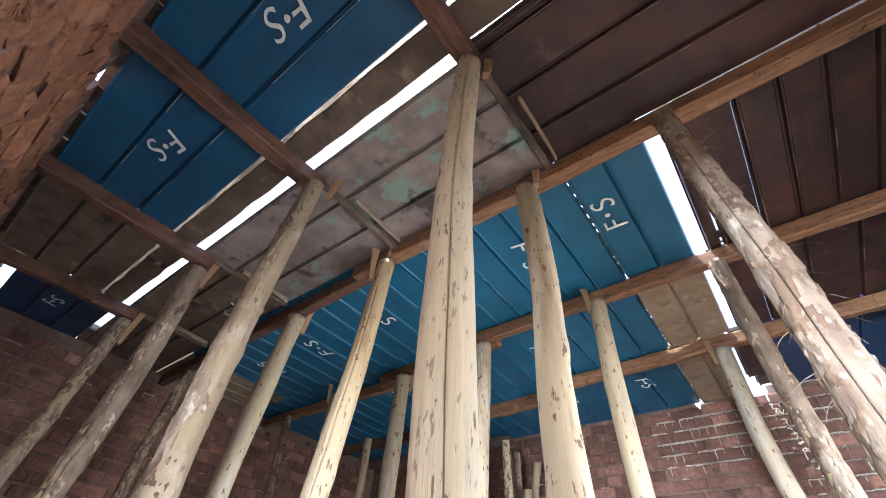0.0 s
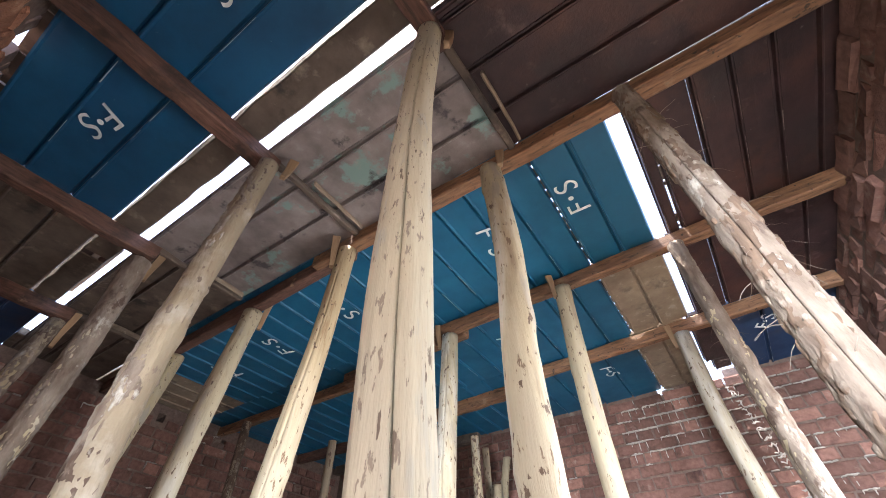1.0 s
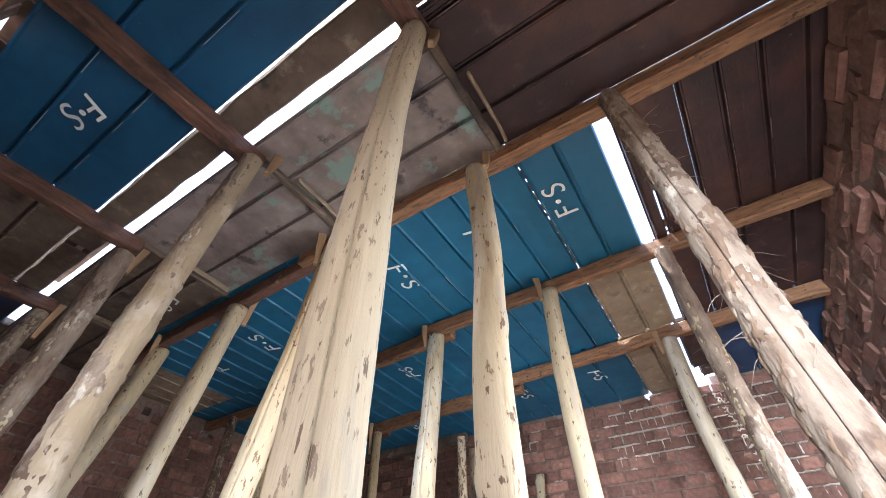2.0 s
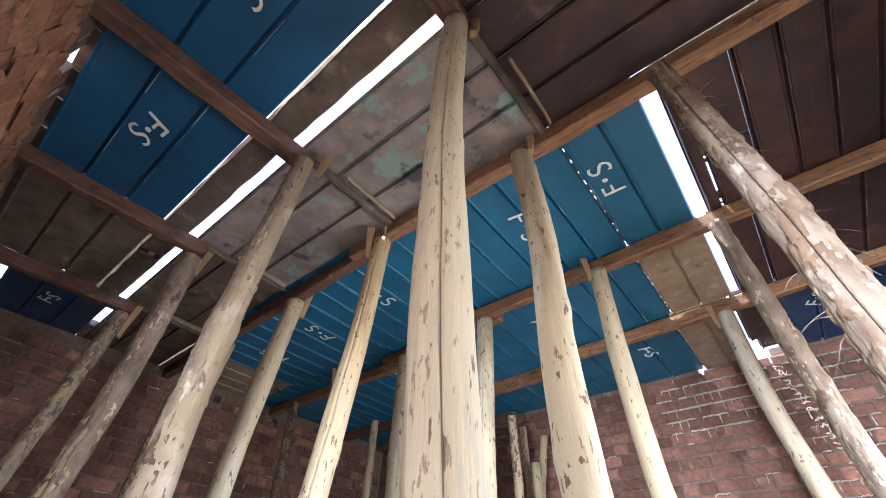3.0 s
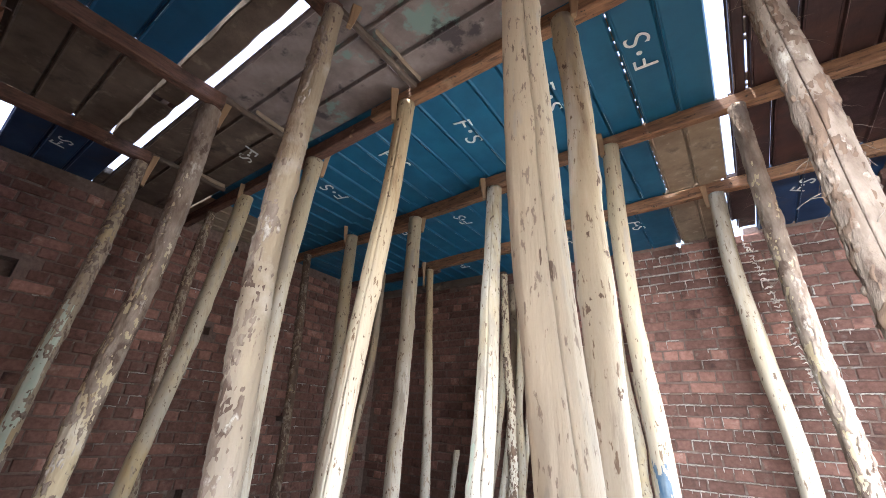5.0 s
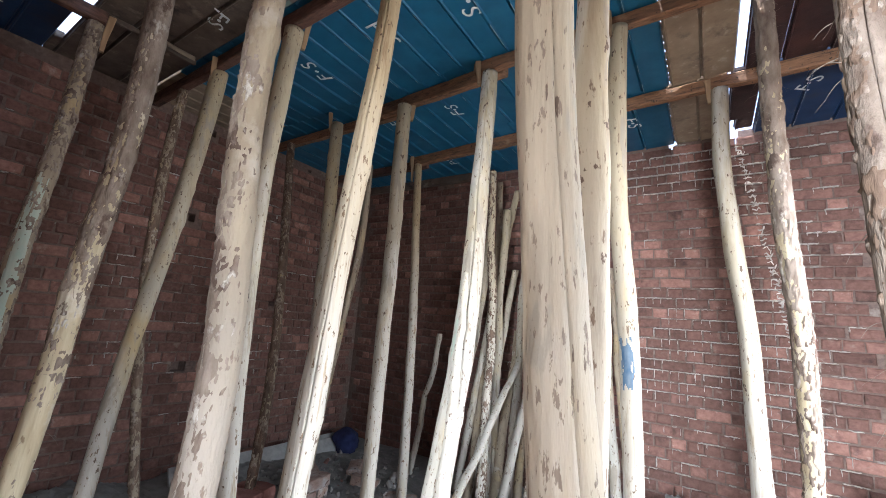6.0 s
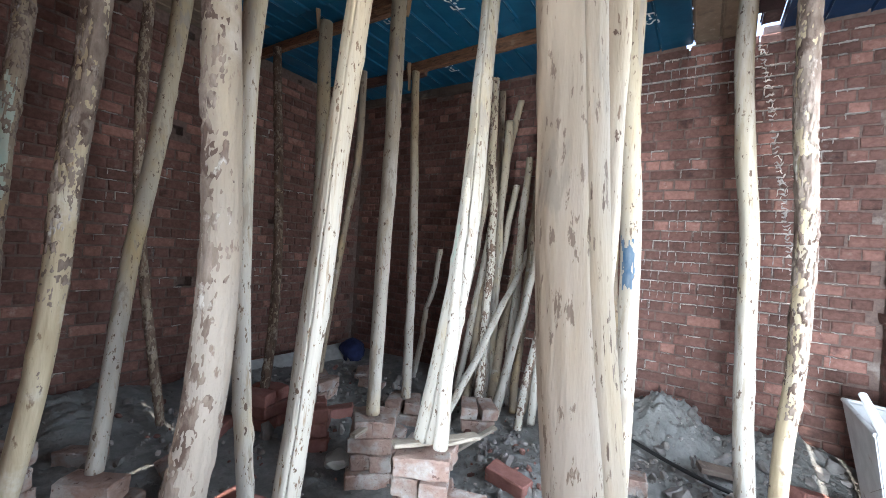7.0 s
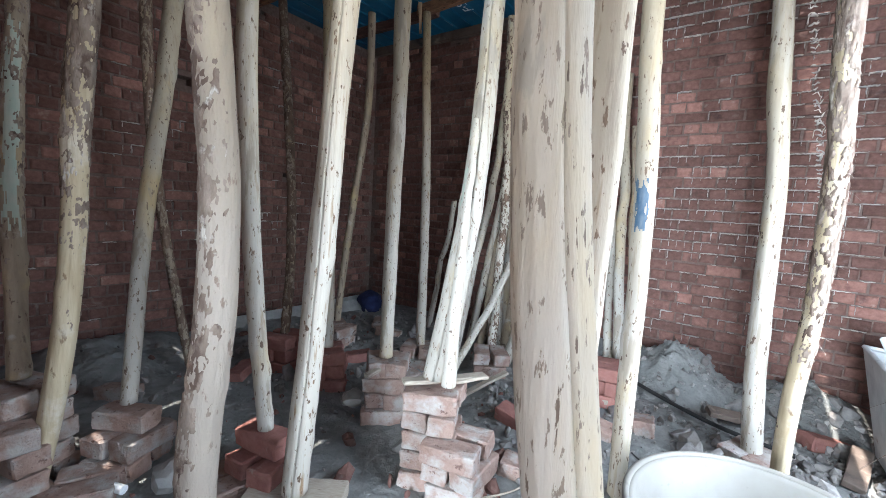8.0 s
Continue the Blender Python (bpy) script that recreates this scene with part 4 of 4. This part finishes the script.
rim_c = [(0.0, 0.0, 0.53), (0.25, 0.03, 0.51), (0.25, 0.50, 0.53), (0.0, 0.48, 0.55)]
low_c = [(0.09, 0.07, 0.03), (0.23, 0.09, 0.03), (0.23, 0.42, 0.03), (0.09, 0.40, 0.03)]
for a, b in ((0, 1), (1, 2), (2, 3), (3, 0)):
    part("side_sheet", sheet_bm([rim_c[a], rim_c[b], low_c[b], low_c[a]], 0.006), ZINC, tray)
part("floor_sheet", sheet_bm(low_c, 0.006), ZINC, tray)
tube("rim", [rim_c[0], rim_c[0], rim_c[1], rim_c[1], rim_c[2], rim_c[2], rim_c[3], rim_c[3], rim_c[0], rim_c[0]], 0.011, ZINC, "folded rim", "", tray)
part("handle", sheet_bm([(-0.07, -0.01, 0.70), (-0.045, -0.01, 0.71), (0.05, 0.0, 0.53), (0.01, 0.0, 0.52)], 0.022), ZINC, tray, "pale flat handle")


def plank(x, y, z, turn, size, label, material=PLANK, tilt=(0, 0), seed=0):
    ob = anchor("plank", pose(x, y, z, tilt[0], tilt[1], turn), label, "plank")
    part("board", box_bm(size, (0, 0, size[2] / 2), 0.003, 0.005, seed, 8), material, ob)
    return ob


plank(-1.06, 1.36, 0.425, 52, (0.30, 0.05, 0.018), "short split plank on a brick pier under a pole", seed=1)
plank(-0.97, 1.47, 0.425, 60, (0.16, 0.06, 0.015), "short plank end on a brick pier", seed=2)
plank(-1.55, 1.55, 0.285, 98, (0.30, 0.035, 0.02), "narrow stick lying on a brick pier", seed=3)
plank(-1.33, 0.87, 0.02, 35, (0.36, 0.16, 0.06), "thick dusty plank under a pole", seed=4)
plank(-3.46, 2.35, 0.02, 88, (1.55, 0.20, 0.03), "grey dusty board leaning on the brick wall", GREYBOARD, (66, 0), 5)
plank(-3.35, 2.95, 0.02, 85, (0.45, 0.16, 0.03), "short grey board leaning on the brick wall", GREYBOARD, (58, 0), 6)
plank(-1.30, 2.20, 0.04, 70, (0.42, 0.04, 0.02), "split plank on the ground by the leaning poles", seed=7, tilt=(0, -12))
plank(-0.68, 2.75, 0.03, 100, (0.5, 0.05, 0.03), "plank on the ground behind the poles", seed=8)
plank(0.36, 2.2, 0.03, 40, (0.4, 0.06, 0.03), "dark split plank in the dirt", UMBER, (0, 6), 9)
plank(0.48, 2.65, 0.03, 75, (0.35, 0.08, 0.03), "dark split plank in the dirt", UMBER, (10, -8), 10)
plank(-0.02, 2.80, 0.05, 20, (0.22, 0.09, 0.03), "dark board end in the dirt", UMBER, (6, 5), 11)

tube("hose", [(-0.62, 3.0, 0.06), (-0.45, 2.88, 0.05), (-0.2, 2.74, 0.035), (0.02, 2.62, 0.04), (0.25, 2.58, 0.04)], 0.012, HOSE, "black rubber hose lying on the dirt", "hose")
tube("ring", [(-2.12 + 0.035 * math.cos(a * 0.524), 0.74 + 0.035 * math.sin(a * 0.524), 0.06 + 0.012 * math.sin(a * 0.524)) for a in range(12)], 0.005, CHALK, "small white plastic ring on the dirt", "ring", cyclic=True)
# the white tube stands in for a blown-out strip of sunlight on the dirt
tube("pipe_piece", [(-1.97, 0.44, 0.05), (-1.92, 0.47, 0.05), (-1.85, 0.50, 0.045)], 0.017, CHALK, "short white tube in place of a strip of sunlight", "pipe")
tube("cable", [(-0.4, 2.1, 0.02), (-0.30, 1.98, 0.03), (-0.22, 2.06, 0.02), (-0.12, 1.95, 0.025)], 0.004, HOSE, "thin dark cable on the dirt", "cable")
tube("rope", [(-0.86, 1.30, 0.02), (-0.74, 1.42, 0.03), (-0.70, 1.58, 0.02), (-0.78, 1.72, 0.03)], 0.004, PLANK, "thin pale rope on the dirt", "rope")


def lump_bm(r, seed, flat=0.7, at=(0, 0, 0), subdiv=2):
    bm = bmesh.new()
    bmesh.ops.create_icosphere(bm, subdivisions=subdiv, radius=r)
    for v in bm.verts:
        v.co *= 1 + 0.35 * noise.noise(v.co / r * 1.1 + Vector((seed * 5.3, 0, 0))) + 0.15 * noise.noise(v.co / r * 3 + Vector((0, seed * 3.7, 0)))
        v.co.z *= flat
        v.co += Vector(at)
    return bm


cloth = anchor("cloth_scrap", pose(-3.25, 3.10, 0.03), "crumpled dark blue cloth by the wall", "cloth")
part("cloth", lump_bm(0.13, 3, 0.9, (0, 0, 0.05), 3), CLOTH, cloth, smooth=True)
bag = anchor("plastic_scrap", pose(-1.72, 1.50, 0.05), "crumpled pale plastic bag on the dirt", "plastic bag")
part("film", lump_bm(0.07, 8, 0.6, (0, 0, 0.03), 3), PALE, bag)
chunk = anchor("concrete_chunk", pose(-1.80, 0.64, 0.02), "broken lump of pale concrete", "rubble")
part("lump", lump_bm(0.07, 5, 0.9, (0, 0, 0.03)), GREYBOARD, chunk)

rnd = random.Random(5)
for i, (x, y) in enumerate(((-2.6, 1.35), (-2.35, 1.0), (-1.75, 1.95), (-2.25, 2.0), (-2.9, 2.4), (-2.5, 2.6), (-0.95, 1.95), (-0.62, 2.2), (-0.40, 2.45), (0.4, 2.9), (-2.8, 0.75), (-2.2, 0.95), (-2.95, 1.9), (-2.75, 2.75), (-0.75, 1.62))):
    b = new("loose_brick", rnd.choice(LOOSE[BRICK_DUST if i % 3 else BRICK_RED]))
    b.matrix_basis = pose(x, y, floor_height(x, y) - 0.02, rnd.uniform(-14, 14), rnd.uniform(-12, 12), rnd.uniform(0, 180))
    tagged(b, "dusty loose brick half sunk in the dirt", "brick", "loose bricks")


def scatter(name, count, areas, sizes, material, label, seed):
    """Small broken pieces lying on the floor, joined."""
    r0 = random.Random(seed)
    base = bmesh.new()
    bmesh.ops.create_icosphere(base, subdivisions=1, radius=1)
    bv = [v.co.copy() for v in base.verts]
    bf = [[v.index for v in f.verts] for f in base.faces]
    base.free()
    verts, faces = [], []
    for i in range(count):
        x0, x1, y0, y1 = r0.choice(areas)
        x, y = r0.uniform(x0, x1), r0.uniform(y0, y1)
        r = r0.uniform(*sizes) * (0.5 + r0.random() ** 3 * 1.6)
        turn = Euler((r0.random() * 6, r0.random() * 6, r0.random() * 6)).to_matrix()
        sx = Vector((r0.uniform(0.7, 1.4), r0.uniform(0.6, 1.1), r0.uniform(0.4, 0.8)))
        k = len(verts)
        z = floor_height(x, y) + r * 0.25
        for v in bv:
            w = v * (1 + 0.45 * noise.noise(v * 1.4 + Vector((i * 1.7, 0, 0))))
            w = turn @ Vector((w.x * sx.x, w.y * sx.y, w.z * sx.z)) * r
            verts.append((x + w.x, y + w.y, z + w.z))
        faces += [[k + j for j in f] for f in bf]
    tagged(new(name, mesh_of(name, verts, faces, material)), label, "rubble", kind="stuff")


scatter("rubble", 1300, [(-3.6, 0.7, 0.5, 3.4), (-0.8, 0.7, 2.3, 3.4), (-1.3, -0.5, 1.4, 2.6), (-3.2, -2.0, 1.3, 3.0), (0.2, 0.7, 2.0, 3.2)], (0.008, 0.028), RUBBLE, "small broken lumps of mortar and stone", 3)
scatter("stone_lumps", 60, [(0.22, 0.7, 1.95, 3.0), (-0.9, 0.0, 2.2, 3.0), (-3.4, -2.2, 0.7, 1.6)], (0.03, 0.05), RUBBLE, "rough lumps of broken concrete and stone", 12)
scatter("brick_crumbs", 160, [(-3.3, -1.2, 0.5, 2.8), (-1.2, -0.6, 1.2, 2.4)], (0.012, 0.03), BRICK_FAR, "small broken pieces of red brick", 4)
scatter("fine_clods", 1500, [(-0.75, 0.6, 2.6, 3.45), (-1.5, 0.6, 1.5, 3.2), (-3.5, -1.2, 0.6, 2.8)], (0.004, 0.012), RUBBLE, "fine clods of grey dirt", 6)


# ---- the walls' bricks ----
def brick_shell(length, seed, rough=0.0035, depth=0.034, height=0.066):
    """A brick's front half in the wall's own axes: x along, y out of the face, z up."""
    r0 = random.Random(seed)
    c = 0.006
    rows = ((-depth, 0.0, 0.0), (-c, 0.0, 0.0), (0.0, c, c))
    verts = []
    for y, ins, inz in rows:
        for sx, sz in ((-1, -1), (1, -1), (1, 1), (-1, 1)):
            verts.append((sx * (length / 2 - ins) + r0.uniform(-rough, rough), y + r0.uniform(-rough, rough) * 0.8, height / 2 + sz * (height / 2 - inz) + r0.uniform(-rough, rough)))
    verts.append((r0.uniform(-0.2, 0.2) * length, r0.uniform(0.0, 0.005), height / 2 + r0.uniform(-0.01, 0.01)))
    faces = []
    for k in range(2):
        for i in range(4):
            faces.append((k * 4 + i, k * 4 + (i + 1) % 4, k * 4 + 4 + (i + 1) % 4, k * 4 + 4 + i))
    faces += [(8 + i, 8 + (i + 1) % 4, 12) for i in range(4)]
    return verts, faces


SHELLS = {n: [brick_shell(L, 20 * k + s) for s in range(7)] for k, (n, L) in enumerate((("stretcher", 0.197), ("header", 0.094)))}
ROUGH = {n: [brick_shell(L, 77 + 20 * k + s, 0.013) for s in range(7)] for k, (n, L) in enumerate((("stretcher", 0.197), ("header", 0.094)))}


def lay(wall, origin, along, out, length, z1, near, holes=(), rough=False, seed=0, proud=0.004, clay=None):
    """English bond over a wall's face; pieces inside the stretch near (u0, u1, z0, z1) are objects, the rest one joined run."""
    r0 = random.Random(seed)
    origin, along, out = Vector(origin), Vector(along), Vector(out)
    frame_m = Matrix((along, out, Vector((0, 0, 1)))).transposed().to_4x4()
    shells = ROUGH if rough else SHELLS
    meshes = {k: [mesh_of("brick", v, f, clay[0] if clay else BRICK) for v, f in shells[k]] for k in shells}
    verts, faces, made = [], [], 0
    for c in range(int(z1 / 0.078)):
        kind = "stretcher" if c % 2 == 0 else "header"
        step = 0.21 if c % 2 == 0 else 0.105
        u = (0.0 if c % 4 == 0 else 0.05 if c % 2 else 0.105) - step / 2
        while u < length + step / 2:
            v = r0.randrange(7)
            z = c * 0.078 + r0.uniform(-0.003, 0.003) + 0.004 * noise.noise((u * 2, c * 0.2, seed))
            off = r0.uniform(-proud, proud) + 0.004 * noise.noise((u * 1.5, z * 1.5, seed + 5))
            tip = r0.uniform(-1.2, 1.2)
            mid = z + 0.035
            if 0.02 < u < length - 0.02 and not any(h[0] - 0.03 < u < h[1] + 0.03 and h[2] - 0.02 < mid < h[3] + 0.02 for h in holes):
                m = Matrix.Translation(origin + along * u + out * off + Vector((0, 0, z))) @ frame_m @ pose(0, 0, 0, 0, tip, r0.uniform(-1, 1))
                if near[0] < u < near[1] and near[2] < mid < near[3] and made < 300:
                    b = new("brick", meshes[kind][v])
                    b.parent = wall
                    b.matrix_basis = m
                    made += 1
                else:
                    k = len(verts)
                    sv, sf = shells[kind][v]
                    verts += [m @ Vector(p) for p in sv]
                    faces += [tuple(k + i for i in f) for f in sf]
            u += step + r0.uniform(-0.003, 0.003)
    run = new("brick_run", mesh_of("brick_run", verts, faces, clay[1] if clay else BRICK_FAR))
    run.parent = wall
    tagged(run, kind="stuff")


def squeeze(wall, origin, along, out, spots, count, seed):
    """Lips and crumbs of pale mortar that stand proud round the edges of bricks."""
    r0 = random.Random(seed)
    origin, along, out = Vector(origin), Vector(along), Vector(out)
    verts, faces = [], []

    def lip(line, h):
        k = len(verts)
        n = len(line)
        for i, (u, z) in enumerate(line):
            a, b = line[max(0, i - 1)], line[min(n - 1, i + 1)]
            d = Vector((b[0] - a[0], b[1] - a[1])).normalized()
            w = h * r0.uniform(0.35, 1.5) * (0.5 if i in (0, n - 1) else 1)
            e = along * (-d.y * w) + Vector((0, 0, d.x * w))
            p = origin + along * (u + r0.uniform(-0.0015, 0.0015)) + Vector((0, 0, z + r0.uniform(-0.0025, 0.0025)))
            deep = r0.uniform(0.004, 0.011)
            verts.extend((p - e - out * 0.015, p - e * 0.6 + out * deep, p + e * 0.6 + out * deep, p + e - out * 0.015))
        for i in range(n - 1):
            a, b = k + 4 * i, k + 4 * i + 4
            faces.extend(((a, a + 1, b + 1, b), (a + 1, a + 2, b + 2, b + 1), (a + 2, a + 3, b + 3, b + 2)))
        faces.extend(((k, k + 1, k + 2, k + 3), (k + 4 * n - 4, k + 4 * n - 3, k + 4 * n - 2, k + 4 * n - 1)))

    for _ in range(count):
        u0, u1, z0, z1 = r0.choice(spots)
        z = round(r0.uniform(z0, z1) / 0.078) * 0.078 - 0.005
        u = round(r0.uniform(u0, u1) / 0.105) * 0.105 + r0.choice((0.0, 0.0525))
        kind = r0.random()
        line = []
        if kind > 0.55:
            drop = r0.randrange(2, 7)
            line += [(u, z - 0.010 * i) for i in range(drop, 0, -1)]
        if kind < 0.85:
            side = r0.choice((-1, 1)) if not line else 1
            line += [(u + side * 0.011 * i, z + 0.003 * noise.noise((u * 30 + i * 0.4, z * 20, seed))) for i in range(r0.randrange(3, 12))]
        lip(line, 0.0028 * r0.uniform(0.7, 1.35))
    # extra pale lips laid in a leaning column to trace the raking sun streak
    if wall is wall_north:
        z = 0.95
        while z < 2.80:
            u = 3.80 + (2.68 - z) * 0.155 + 0.012 * noise.noise((z * 5, 1, seed))
            if r0.random() < 0.9:
                run = r0.randrange(2, 5)
                lip([(u + 0.012 * i, z + 0.012 * i * r0.uniform(-0.6, 0.6)) for i in range(run + 1)], 0.007)
                if r0.random() < 0.5:
                    v = u + r0.uniform(0, 0.04)
                    lip([(v, z), (v, z + 0.012), (v + 0.004, z + 0.026)], 0.006)
            z += r0.uniform(0.022, 0.042)
    ob = new("mortar_lips", mesh_of("mortar_lips", verts, faces, SQUEEZE))
    ob.parent = wall
    tagged(ob, "pale mortar squeezed from the joints", kind="stuff")


lay(wall_north, (WEST, NORTH, 0), (1, 0, 0), (0, -1, 0), EAST - WEST, 2.89, (3.10, 4.20, 0.7, 2.9), [(a - WEST, b - WEST, c, d) for a, b, c, d in NORTH_LEAKS], seed=1)
lay(wall_west, (WEST, SOUTH, 0), (0, 1, 0), (1, 0, 0), NORTH - SOUTH, 2.86, (1.2, 2.9, 0.75, 2.3), [(a - SOUTH, b - SOUTH, c, d) for a, b, c, d in WEST_HOLES], seed=2, proud=0.006)
lay(wall_east, (EAST, SOUTH, 0), (0, 1, 0), (-1, 0, 0), NORTH - SOUTH, 2.89, (1.2, 3.6, 1.9, 2.9), [(1.0 - SOUTH, 2.2 - SOUTH, -0.1, 2.13)], rough=True, seed=3, proud=0.012)
lay(wall_south, (WEST, SOUTH, 0), (1, 0, 0), (0, 1, 0), EAST - WEST, 2.88, (1.7, 3.3, 1.9, 2.9), [*((a - WEST, b - WEST, c, d) for a, b, c, d in SOUTH_LEAKS), (2.87, 4.5, -0.1, 1.94)], rough=True, seed=4, proud=0.007, clay=CLAY)
squeeze(wall_north, (WEST, NORTH, 0), (1, 0, 0), (0, -1, 0), [(3.0, 4.1, 0.9, 1.75), (3.0, 4.1, 0.9, 1.75), (2.0, 4.3, 0.3, 2.85), (3.72, 4.2, 0.5, 2.85), (3.72, 4.2, 0.5, 2.85), (3.0, 3.7, 2.5, 2.85), (3.0, 4.3, 0.3, 1.5)], 900, 8)
squeeze(wall_west, (WEST, SOUTH, 0), (0, 1, 0), (1, 0, 0), [(1.2, 3.2, 0.8, 1.8), (0.0, 3.6, 0.2, 2.8)], 160, 9)
